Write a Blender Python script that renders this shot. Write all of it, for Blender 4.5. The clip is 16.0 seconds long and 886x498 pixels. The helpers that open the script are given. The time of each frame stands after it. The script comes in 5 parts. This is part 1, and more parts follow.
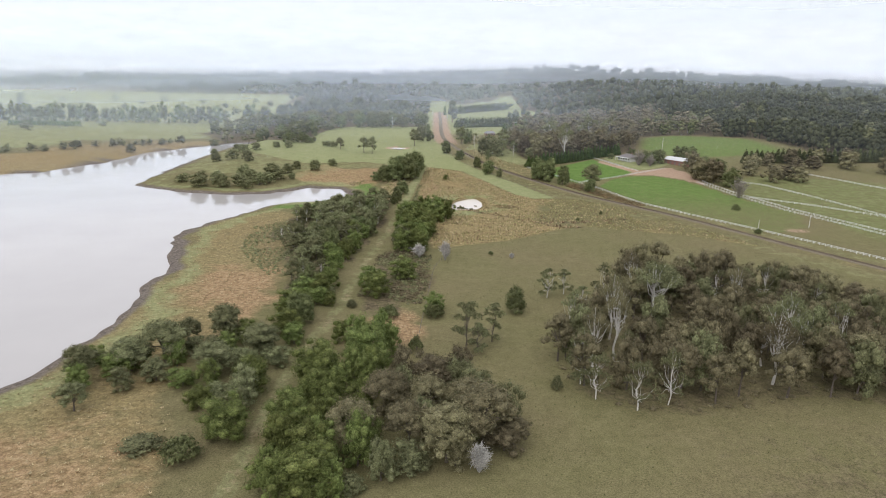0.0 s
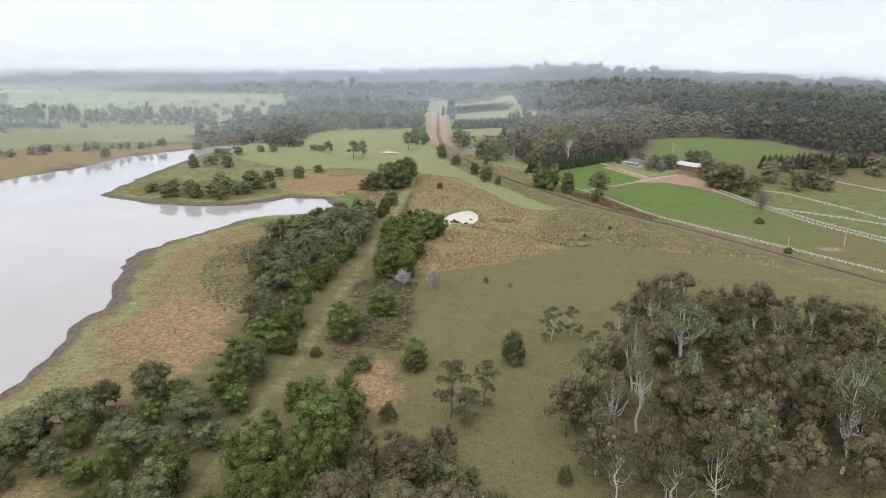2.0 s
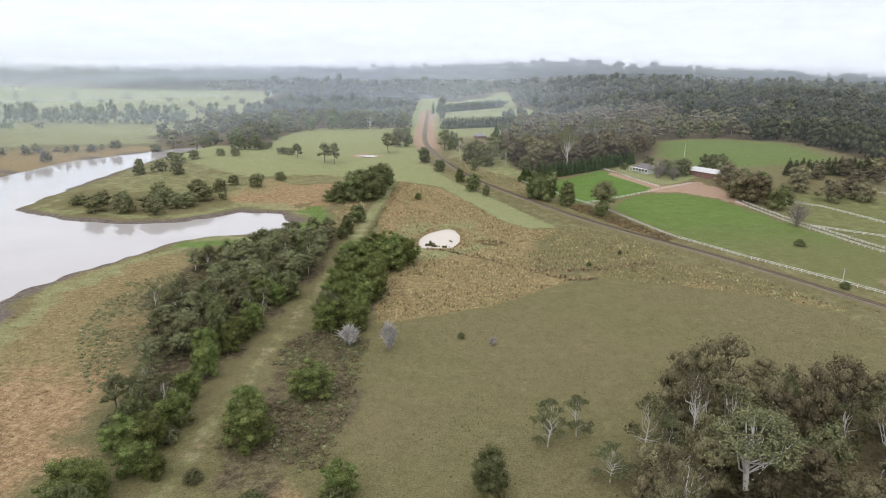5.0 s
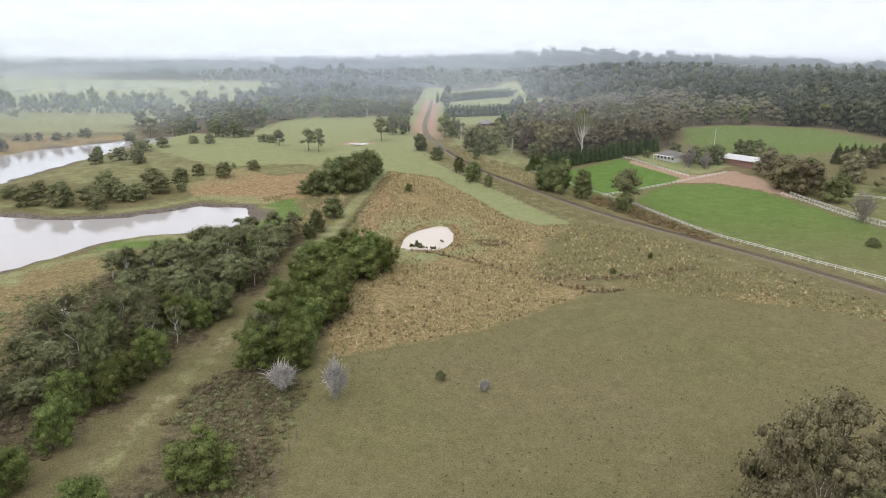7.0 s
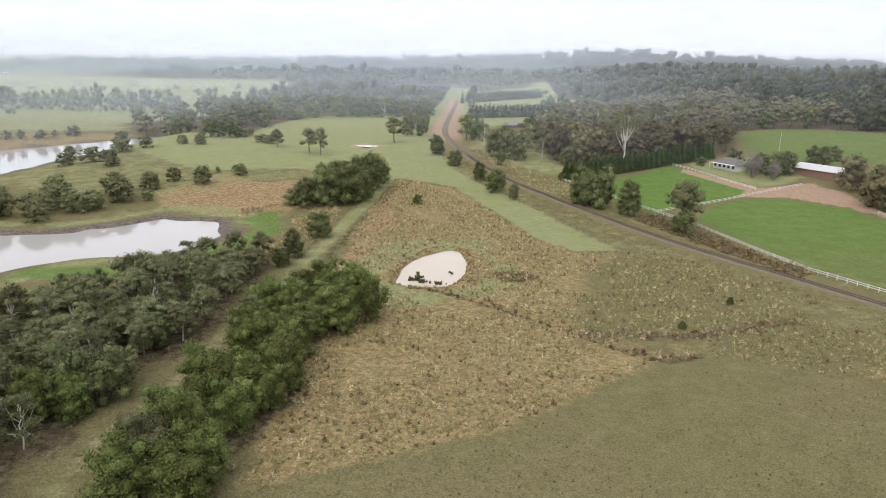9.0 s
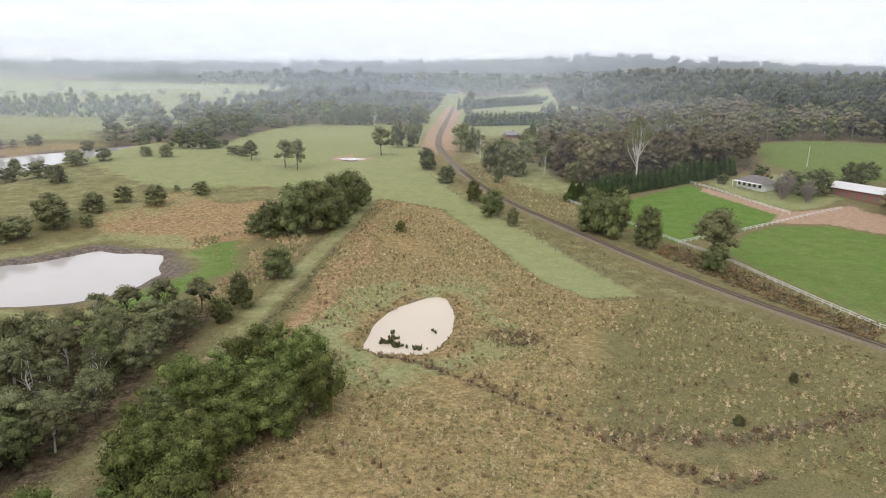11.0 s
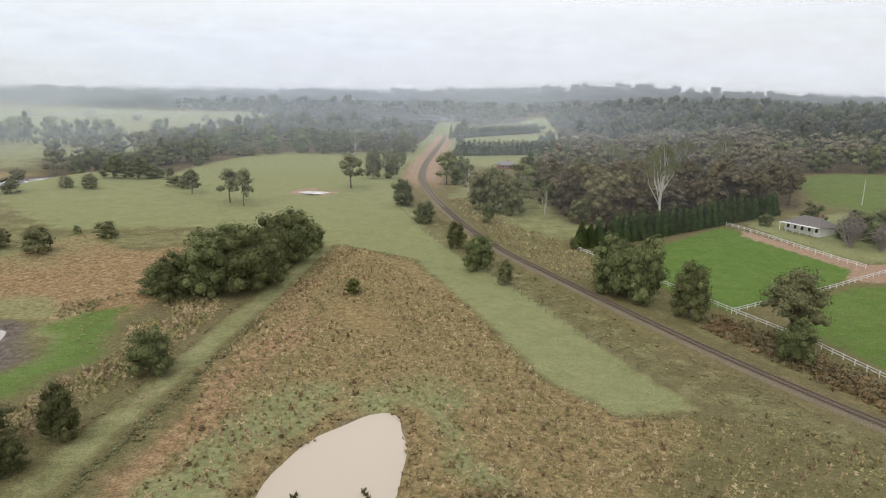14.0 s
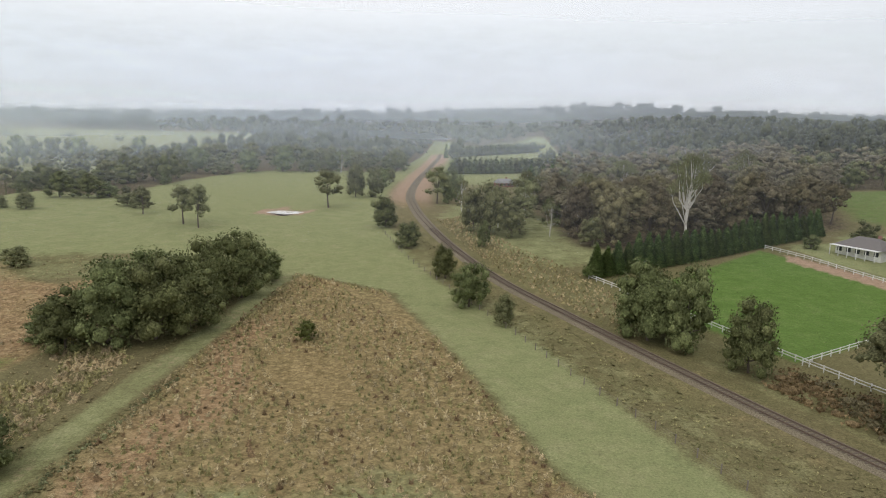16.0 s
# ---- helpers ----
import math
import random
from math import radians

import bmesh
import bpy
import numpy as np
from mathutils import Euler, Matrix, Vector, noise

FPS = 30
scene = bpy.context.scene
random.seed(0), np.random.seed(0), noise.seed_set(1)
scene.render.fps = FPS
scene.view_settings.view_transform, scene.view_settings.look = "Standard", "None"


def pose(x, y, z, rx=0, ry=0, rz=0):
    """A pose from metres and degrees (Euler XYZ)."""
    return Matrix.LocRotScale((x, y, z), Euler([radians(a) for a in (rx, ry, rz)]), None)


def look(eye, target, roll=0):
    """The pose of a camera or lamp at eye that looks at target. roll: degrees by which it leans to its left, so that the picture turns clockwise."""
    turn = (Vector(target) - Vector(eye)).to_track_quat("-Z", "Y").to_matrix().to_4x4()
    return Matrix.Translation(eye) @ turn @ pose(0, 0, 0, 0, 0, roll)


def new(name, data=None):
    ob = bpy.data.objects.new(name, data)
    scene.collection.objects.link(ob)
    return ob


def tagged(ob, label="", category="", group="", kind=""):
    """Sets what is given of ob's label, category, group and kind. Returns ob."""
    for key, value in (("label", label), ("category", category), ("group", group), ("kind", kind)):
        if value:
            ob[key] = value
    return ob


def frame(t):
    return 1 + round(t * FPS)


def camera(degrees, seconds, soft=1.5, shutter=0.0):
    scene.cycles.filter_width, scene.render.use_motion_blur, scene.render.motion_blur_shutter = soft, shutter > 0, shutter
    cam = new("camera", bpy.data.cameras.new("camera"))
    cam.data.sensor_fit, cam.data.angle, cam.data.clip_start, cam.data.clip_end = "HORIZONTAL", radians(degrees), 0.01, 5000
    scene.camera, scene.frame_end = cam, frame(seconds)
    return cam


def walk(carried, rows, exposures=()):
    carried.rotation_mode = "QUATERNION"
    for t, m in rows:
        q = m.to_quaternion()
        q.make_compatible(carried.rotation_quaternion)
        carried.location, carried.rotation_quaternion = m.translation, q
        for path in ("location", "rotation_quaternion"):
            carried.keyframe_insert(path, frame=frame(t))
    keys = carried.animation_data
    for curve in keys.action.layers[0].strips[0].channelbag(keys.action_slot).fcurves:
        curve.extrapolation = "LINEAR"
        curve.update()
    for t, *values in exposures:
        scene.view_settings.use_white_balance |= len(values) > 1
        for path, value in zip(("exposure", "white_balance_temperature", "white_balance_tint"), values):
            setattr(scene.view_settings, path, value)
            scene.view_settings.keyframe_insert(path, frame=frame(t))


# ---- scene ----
cam = camera(66.0, 16.0, 1.0)
PATH = [
    (0, (0.79, -0.575, 69.647), (0.785, 1.361, 69.149), 1.4),
    (0.5, (1.587, 8.153, 69.795), (1.581, 10.09, 69.296), 1.4),
    (1, (2.627, 17.39, 69.908), (2.619, 19.327, 69.409), 1.4),
    (1.5, (3.821, 26.198, 70.244), (3.812, 28.134, 69.743), 1.3),
    (2, (5.195, 35.958, 70.292), (5.185, 37.894, 69.789), 1.3),
    (2.5, (6.187, 45.543, 70.414), (6.178, 47.478, 69.909), 1.4),
    (3, (7.016, 55.677, 70.554), (7.01, 57.613, 70.049), 1.4),
    (3.5, (8.555, 64.651, 70.525), (8.551, 66.587, 70.025), 1.3),
    (4, (10.237, 74.015, 70.561), (10.235, 75.952, 70.062), 1.4),
    (4.5, (11.879, 83.71, 70.147), (11.878, 85.647, 69.647), 1.4),
    (5, (13.871, 95.066, 67.825), (13.87, 97.0, 67.316), 1.3),
    (7.5, (22.132, 158.025, 54.949), (22.081, 159.954, 54.427), 1.1),
    (8, (23.075, 172.374, 53.208), (22.999, 174.304, 52.687), 1.2),
    (8.5, (23.814, 184.675, 51.885), (23.713, 186.604, 51.365), 1.3),
    (9, (24.231, 196.199, 51.371), (24.121, 198.128, 50.856), 1.4),
    (11.5, (25.71, 242.354, 51.854), (25.605, 244.287, 51.354), 1.6),
    (12, (26.114, 252.112, 51.676), (26.009, 254.046, 51.178), 1.6),
    (12.5, (26.502, 261.023, 51.107), (26.402, 262.956, 50.606), 1.7),
    (13, (27.414, 271.32, 49.763), (27.314, 273.253, 49.26), 1.8),
    (13.5, (28.145, 280.555, 48.072), (28.046, 282.497, 47.603), 1.9),
    (14, (28.858, 290.405, 46.366), (28.758, 292.359, 45.95), 1.9),
    (14.5, (29.476, 299.614, 44.794), (29.375, 301.578, 44.429), 1.9),
    (15, (29.872, 308.945, 43.158), (29.771, 310.911, 42.806), 1.9),
    (15.5, (30.179, 317.558, 41.864), (30.079, 319.524, 41.512), 1.8),
    (16, (30.198, 326.482, 40.57), (30.1, 328.449, 40.22), 1.7),
]
walk(cam, [(t, look(eye, target, roll)) for t, eye, target, roll in PATH], [(0, 0.14, 6250, 13), (5, 0.17, 6270, 13), (9, 0.2, 6360, 13), (12.8, 0.08, 6520, 13), (14.6, -0.16, 6540, 12), (16, -0.23, 6500, 11)])

# ---- world, sun, exposure ----
SUN_EL, SUN_ROT = 48.0, 200.0
world = bpy.data.worlds.new("overcast_sky")
scene.world = world
world.use_nodes = True
wt = world.node_tree
wt.nodes.clear()


def wnode(kind, **kw):
    n = wt.nodes.new(kind)
    for k, v in kw.items():
        if k == "sky_type":
            n.sky_type = v
        elif k == "operation":
            n.operation = v
    return n


w_out = wnode("ShaderNodeOutputWorld")
sky = wnode("ShaderNodeTexSky", sky_type="NISHITA")
sky.sun_disc = False
sky.sun_elevation, sky.sun_rotation = radians(SUN_EL), radians(SUN_ROT)
sky_bg = wnode("ShaderNodeBackground")
sky_bg.inputs["Strength"].default_value = 0.05
wt.links.new(sky.outputs[0], sky_bg.inputs["Color"])
w_co = wnode("ShaderNodeTexCoord")
w_sep = wnode("ShaderNodeSeparateXYZ")
wt.links.new(w_co.outputs["Generated"], w_sep.inputs[0])
w_map = wnode("ShaderNodeMapping")
w_map.inputs["Scale"].default_value = (1.6, 1.6, 5.0)
wt.links.new(w_co.outputs["Generated"], w_map.inputs["Vector"])
w_noise = wnode("ShaderNodeTexNoise")
w_noise.inputs["Scale"].default_value = 1.6
w_noise.inputs["Detail"].default_value = 2.0
wt.links.new(w_map.outputs[0], w_noise.inputs["Vector"])
w_add = wnode("ShaderNodeMath", operation="MULTIPLY_ADD")
w_add.inputs[1].default_value = 0.03
wt.links.new(w_noise.outputs["Fac"], w_add.inputs[0])
wt.links.new(w_sep.outputs["Z"], w_add.inputs[2])
w_ramp = wnode("ShaderNodeValToRGB")
for pos, col in ((0.0, (0.43, 0.41, 0.385)), (1.0, (1.2, 1.17, 1.12)), (0.05, (0.45, 0.43, 0.405)), (0.10, (0.65, 0.62, 0.58)), (0.17, (1.04, 0.995, 0.94)), (0.24, (1.08, 1.04, 0.99)), (0.34, (0.84, 0.81, 0.77)), (0.55, (0.85, 0.825, 0.785))):
    e = w_ramp.color_ramp.elements[int(pos)] if pos in (0.0, 1.0) else w_ramp.color_ramp.elements.new(pos)
    e.color = (*col, 1)
wt.links.new(w_add.outputs[0], w_ramp.inputs[0])
cloud_bg = wnode("ShaderNodeBackground")
w_side = wnode("ShaderNodeMath", operation="MULTIPLY_ADD")
w_side.inputs[1].default_value, w_side.inputs[2].default_value = -0.16, 0.82
wt.links.new(w_sep.outputs["X"], w_side.inputs[0])
wt.links.new(w_side.outputs[0], cloud_bg.inputs["Strength"])
wt.links.new(w_ramp.outputs[0], cloud_bg.inputs["Color"])
w_sum = wnode("ShaderNodeAddShader")
wt.links.new(sky_bg.outputs[0], w_sum.inputs[0])
wt.links.new(cloud_bg.outputs[0], w_sum.inputs[1])
wt.links.new(w_sum.outputs[0], w_out.inputs["Surface"])

sun = new("sun", bpy.data.lights.new("sun", "SUN"))
sun.data.energy, sun.data.angle, sun.data.color = 0.8, radians(40), (1.0, 0.97, 0.92)
sun.matrix_world = look((0, 0, 300), (300 * math.sin(radians(SUN_ROT)) * -1, 300 * math.cos(radians(SUN_ROT)) * -1, 300 - 300 * math.tan(radians(SUN_EL))))


# ---- materials ----
def mat_new(name):
    m = bpy.data.materials.new(name)
    m.use_nodes = True
    return m, m.node_tree, m.node_tree.nodes["Principled BSDF"]


def noise_node(nt, scale, detail=4.0, rough=0.55, vec=None):
    n = nt.nodes.new("ShaderNodeTexNoise")
    n.inputs["Scale"].default_value, n.inputs["Detail"].default_value, n.inputs["Roughness"].default_value = scale, detail, rough
    if vec is not None:
        nt.links.new(vec, n.inputs["Vector"])
    return n.outputs["Fac"]


def ramp_node(nt, fac, stops):
    r = nt.nodes.new("ShaderNodeValToRGB")
    while len(r.color_ramp.elements) < len(stops):
        r.color_ramp.elements.new(0.5)
    for e, (p, c) in zip(r.color_ramp.elements, stops):
        e.position = p
        e.color = (*c, 1) if isinstance(c, tuple) else (c, c, c, 1)
    nt.links.new(fac, r.inputs[0])
    return r.outputs[0]


def mix_node(nt, fac, a, b, blend="MIX"):
    m = nt.nodes.new("ShaderNodeMix")
    m.data_type, m.blend_type = "RGBA", blend
    for sock, v in ((m.inputs[0], fac), (m.inputs[6], a), (m.inputs[7], b)):
        if isinstance(v, bpy.types.NodeSocket):
            nt.links.new(v, sock)
        elif isinstance(v, tuple):
            sock.default_value = (*v, 1)
        else:
            sock.default_value = v
    return m.outputs[2]


def math_node(nt, op, a, b=0.0, c=None, clamp=False):
    m = nt.nodes.new("ShaderNodeMath")
    m.operation, m.use_clamp = op, clamp
    for sock, v in zip(m.inputs, (a, b, c)):
        if isinstance(v, bpy.types.NodeSocket):
            nt.links.new(v, sock)
        elif v is not None:
            sock.default_value = v
    return m.outputs[0]


def bump_node(nt, height, strength, distance, bsdf):
    b = nt.nodes.new("ShaderNodeBump")
    b.inputs["Strength"].default_value, b.inputs["Distance"].default_value = strength, distance
    nt.links.new(height, b.inputs["Height"])
    nt.links.new(b.outputs[0], bsdf.inputs["Normal"])


def leaf_mat(name, dark, mid, light, vary=0.3):
    """Foliage: tone from leaf to leaf, from lobe to lobe and from tree to tree, with a leafy relief."""
    m, nt, p = mat_new(name)
    geo, info = nt.nodes.new("ShaderNodeNewGeometry"), nt.nodes.new("ShaderNodeObjectInfo")
    soft_dark, soft_light = (tuple(0.4 * c + 0.6 * k for c, k in zip(q, mid)) for q in (dark, light))
    tone = ramp_node(nt, geo.outputs["Random Per Island"], [(0.0, soft_dark), (0.5, mid), (1.0, soft_light)])
    co = nt.nodes.new("ShaderNodeTexCoord")
    patch = noise_node(nt, 0.35, 3.0, vec=co.outputs["Object"])
    sprig = noise_node(nt, 3.4, 4.0, 0.75, vec=co.outputs["Object"])
    tone = mix_node(nt, 1.0, tone, ramp_node(nt, patch, [(0.35, 0.75), (0.65, 1.25)]), "MULTIPLY")
    tone = mix_node(nt, 1.0, tone, ramp_node(nt, sprig, [(0.36, 0.45), (0.5, 1.0), (0.64, 1.5)]), "MULTIPLY")
    each = math_node(nt, "MULTIPLY_ADD", info.outputs["Random"], 2 * vary, 1 - vary)
    hsv = nt.nodes.new("ShaderNodeHueSaturation")
    nt.links.new(math_node(nt, "MULTIPLY_ADD", info.outputs["Random"], 0.03, 0.485), hsv.inputs["Hue"])
    nt.links.new(each, hsv.inputs["Value"])
    nt.links.new(tone, hsv.inputs["Color"])
    nt.links.new(hsv.outputs[0], p.inputs["Base Color"])
    p.inputs["Roughness"].default_value = 0.65
    p.inputs["Specular IOR Level"].default_value = 0.08
    bump_node(nt, sprig, 0.8, 0.35, p)
    return m


def plain_mat(name, col, rough=0.7, vary=0.25, scale=3.0, metal=0.0, bump=0.0):
    m, nt, p = mat_new(name)
    co = nt.nodes.new("ShaderNodeTexCoord")
    big = noise_node(nt, scale, 5.0, 0.6, co.outputs["Object"])
    fine = noise_node(nt, scale * 9, 3.0, 0.6, co.outputs["Object"])
    f = math_node(nt, "MULTIPLY_ADD", math_node(nt, "ADD", big, fine), vary * 2, 1 - vary * 2)
    c = mix_node(nt, 1.0, tuple(col), f, "MULTIPLY")
    nt.links.new(c, p.inputs["Base Color"])
    p.inputs["Roughness"].default_value, p.inputs["Metallic"].default_value = rough, metal
    if bump:
        bump_node(nt, fine, 0.6, bump, p)
    return m


M_GUM = leaf_mat("gum_leaves", (0.099, 0.088, 0.048), (0.180, 0.158, 0.088), (0.281, 0.249, 0.144))
M_OLIVE = leaf_mat("olive_gum_leaves", (0.101, 0.108, 0.051), (0.179, 0.185, 0.090), (0.286, 0.283, 0.151))
M_WATTLE = leaf_mat("wattle_leaves", (0.062, 0.08, 0.022), (0.14, 0.168, 0.05), (0.26, 0.285, 0.1), 0.25)
M_DARK = leaf_mat("dark_leaves", (0.069, 0.082, 0.033), (0.137, 0.153, 0.063), (0.236, 0.247, 0.114), 0.25)
M_CYPRESS = leaf_mat("cypress_leaves", (0.055, 0.085, 0.027), (0.118, 0.165, 0.055), (0.20, 0.25, 0.092), 0.15)
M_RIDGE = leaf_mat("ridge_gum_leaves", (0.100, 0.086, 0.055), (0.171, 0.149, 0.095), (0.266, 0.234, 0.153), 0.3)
M_FOREST = leaf_mat("dark_forest_leaves", (0.045, 0.052, 0.028), (0.08, 0.088, 0.047), (0.13, 0.136, 0.078), 0.3)
M_SCRUB = leaf_mat("scrub_leaves", (0.1, 0.085, 0.048), (0.165, 0.138, 0.078), (0.25, 0.212, 0.127), 0.2)
M_BRACKEN = leaf_mat("bracken", (0.12, 0.08, 0.045), (0.2, 0.135, 0.075), (0.29, 0.205, 0.12), 0.1)
M_PALE = leaf_mat("pale_twigs", (0.44, 0.415, 0.375), (0.6, 0.57, 0.52), (0.74, 0.71, 0.65), 0.08)
M_TWIG = plain_mat("brown_twigs", (0.27, 0.235, 0.205), 0.85, 0.2, 2.0)
M_BARK = plain_mat("brown_bark", (0.13, 0.105, 0.085), 0.9, 0.3, 1.5, bump=0.03)
M_WHITEBARK = plain_mat("pale_bark", (0.62, 0.59, 0.54), 0.8, 0.22, 1.2, bump=0.02)
M_WHITE = plain_mat("white_paint", (0.74, 0.74, 0.71), 0.6, 0.12, 2.0)
M_STEEL = plain_mat("rail_steel", (0.13, 0.092, 0.066), 0.7, 0.3, 2.0)
M_SLEEPER = plain_mat("sleeper_timber", (0.15, 0.12, 0.09), 0.9, 0.3, 4.0)
M_POST = plain_mat("weathered_timber", (0.22, 0.19, 0.16), 0.9, 0.3, 5.0)
M_ROOF = plain_mat("grey_roof", (0.24, 0.235, 0.23), 0.6, 0.2, 1.0)
M_HOUSEROOF = plain_mat("brown_grey_roof", (0.17, 0.155, 0.145), 0.8, 0.2, 1.5)
M_ROOFPALE = plain_mat("pale_metal_roof", (0.62, 0.62, 0.60), 0.5, 0.1, 0.6)
M_BRICK = plain_mat("red_brick", (0.30, 0.15, 0.115), 0.9, 0.25, 3.0)
M_GLASS = plain_mat("window_glass", (0.04, 0.045, 0.05), 0.1, 0.1, 1.0)
M_TUFT = leaf_mat("dry_tussock", (0.28, 0.222, 0.117), (0.42, 0.338, 0.187), (0.58, 0.485, 0.30), 0.1)
M_GREENTUFT = leaf_mat("green_tussock", (0.185, 0.165, 0.074), (0.29, 0.253, 0.118), (0.40, 0.345, 0.18), 0.1)
M_PASTURETUFT = leaf_mat("pasture_tuft", (0.11, 0.11, 0.045), (0.16, 0.152, 0.067), (0.24, 0.21, 0.105), 0.1)
M_PADDOCK = leaf_mat("paddock_grass", (0.10, 0.17, 0.045), (0.15, 0.225, 0.065), (0.22, 0.29, 0.105), 0.1)
M_REED = leaf_mat("reeds", (0.09, 0.095, 0.045), (0.15, 0.155, 0.075), (0.22, 0.22, 0.11), 0.1)


def water_mat(name, col, rough):
    m, nt, p = mat_new(name)
    co = nt.nodes.new("ShaderNodeTexCoord")
    n = noise_node(nt, 0.02, 4.0, 0.5, co.outputs["Object"])
    c = mix_node(nt, n, tuple(v * 0.86 for v in col), tuple(v * 1.1 for v in col))
    nt.links.new(c, p.inputs["Base Color"])
    p.inputs["Roughness"].default_value, p.inputs["IOR"].default_value = rough, 1.33
    bump_node(nt, noise_node(nt, 1.2, 3.0, 0.5, co.outputs["Object"]), 0.12, 0.05, p)
    return m


M_LAKE = water_mat("lake_water", (0.49, 0.465, 0.44), 0.07)
M_POND = water_mat("silty_pond_water", (0.62, 0.54, 0.43), 0.1)


def ground_mat():
    m, nt, p = mat_new("pasture_ground")
    co = nt.nodes.new("ShaderNodeTexCoord").outputs["Object"]
    za, zb = nt.nodes.new("ShaderNodeAttribute"), nt.nodes.new("ShaderNodeAttribute")
    za.attribute_name, zb.attribute_name = "cover_a", "cover_b"
    sa, sb = nt.nodes.new("ShaderNodeSeparateColor"), nt.nodes.new("ShaderNodeSeparateColor")
    nt.links.new(za.outputs["Color"], sa.inputs[0])
    nt.links.new(zb.outputs["Color"], sb.inputs[0])
    broad = noise_node(nt, 0.022, 5.0, 0.6, co)
    mid = noise_node(nt, 0.21, 7.0, 0.72, co)
    fine = noise_node(nt, 0.75, 6.0, 0.7, co)
    grit = noise_node(nt, 3.2, 4.0, 0.75, co)

    def cover(w, n, soft=0.22):
        """Where a cover grows: its weight, broken up by noise at its edge."""
        v = math_node(nt, "ADD", w, math_node(nt, "MULTIPLY_ADD", n, 1.3, -0.65))
        return math_node(nt, "MULTIPLY_ADD", v, 1 / (2 * soft), 0.5 - 0.5 / (2 * soft), clamp=True)

    col = ramp_node(nt, mid, [(0.36, (0.163, 0.15, 0.067)), (0.5, (0.178, 0.163, 0.075)), (0.64, (0.196, 0.177, 0.084))])
    col = mix_node(nt, ramp_node(nt, broad, [(0.42, 0.0), (0.6, 0.45)]), col, (0.20, 0.162, 0.088))
    dry = ramp_node(nt, fine, [(0.34, (0.238, 0.182, 0.087)), (0.5, (0.297, 0.23, 0.111)), (0.66, (0.36, 0.282, 0.142))])
    dry = mix_node(nt, ramp_node(nt, mid, [(0.44, 0.0), (0.6, 0.55)]), dry, ramp_node(nt, fine, [(0.36, (0.195, 0.168, 0.074)), (0.64, (0.28, 0.236, 0.112))]))
    dry = mix_node(nt, ramp_node(nt, broad, [(0.44, 0.0), (0.6, 0.6)]), dry, ramp_node(nt, fine, [(0.36, (0.225, 0.163, 0.072)), (0.64, (0.34, 0.256, 0.126))]))
    col = mix_node(nt, cover(sa.outputs[0], mid), col, dry)
    rust = ramp_node(nt, fine, [(0.34, (0.25, 0.165, 0.085)), (0.5, (0.33, 0.225, 0.12)), (0.66, (0.405, 0.295, 0.17))])
    col = mix_node(nt, cover(sa.outputs[1], mid), col, rust)
    lush = ramp_node(nt, mid, [(0.34, (0.238, 0.262, 0.117)), (0.5, (0.268, 0.285, 0.131)), (0.66, (0.305, 0.304, 0.152))])
    col = mix_node(nt, cover(sa.outputs[2], mid), col, lush)
    vivid = ramp_node(nt, mid, [(0.34, (0.105, 0.175, 0.038)), (0.5, (0.125, 0.205, 0.047)), (0.66, (0.155, 0.225, 0.062))])
    col = mix_node(nt, cover(sb.outputs[2], fine, 0.3), col, vivid)
    scrub = ramp_node(nt, fine, [(0.36, (0.075, 0.062, 0.036)), (0.5, (0.13, 0.105, 0.062)), (0.66, (0.195, 0.155, 0.095))])
    col = mix_node(nt, cover(sb.outputs[1], mid), col, scrub)
    dirt = ramp_node(nt, fine, [(0.36, (0.36, 0.25, 0.17)), (0.64, (0.42, 0.30, 0.21))])
    col = mix_node(nt, cover(sb.outputs[0], fine, 0.3), col, dirt)
    mud = nt.nodes.new("ShaderNodeAttribute")
    mud.attribute_name = "mud"
    col = mix_node(nt, cover(mud.outputs["Fac"], fine, 0.3), col, ramp_node(nt, fine, [(0.36, (0.115, 0.095, 0.078)), (0.64, (0.21, 0.178, 0.145))]))
    heads = nt.nodes.new("ShaderNodeTexVoronoi")
    heads.inputs["Scale"].default_value = 1.15
    nt.links.new(co, heads.inputs["Vector"])
    clump = ramp_node(nt, math_node(nt, "MULTIPLY_ADD", grit, 0.5, heads.outputs["Distance"]), [(0.35, 1.22), (0.7, 1.02), (1.0, 0.8)])
    col = mix_node(nt, math_node(nt, "MULTIPLY", math_node(nt, "MAXIMUM", sa.outputs[0], sa.outputs[1]), 0.8), col, mix_node(nt, 1.0, col, clump, "MULTIPLY"))
    speck = ramp_node(nt, math_node(nt, "MULTIPLY_ADD", grit, 0.75, math_node(nt, "MULTIPLY", fine, 0.25)), [(0.36, 0.5), (0.5, 1.0), (0.64, 1.5)])
    smooth = math_node(nt, "MAXIMUM", math_node(nt, "MAXIMUM", sa.outputs[2], sb.outputs[2]), sb.outputs[0])
    col = mix_node(nt, math_node(nt, "MULTIPLY_ADD", smooth, -0.4, 0.95), col, speck, "MULTIPLY")
    nt.links.new(col, p.inputs["Base Color"])
    p.inputs["Roughness"].default_value = 0.95
    p.inputs["Specular IOR Level"].default_value = 0.1
    bump_node(nt, math_node(nt, "ADD", fine, math_node(nt, "MULTIPLY", grit, 0.5)), 0.7, 0.35, p)
    return m


M_GROUND = ground_mat()


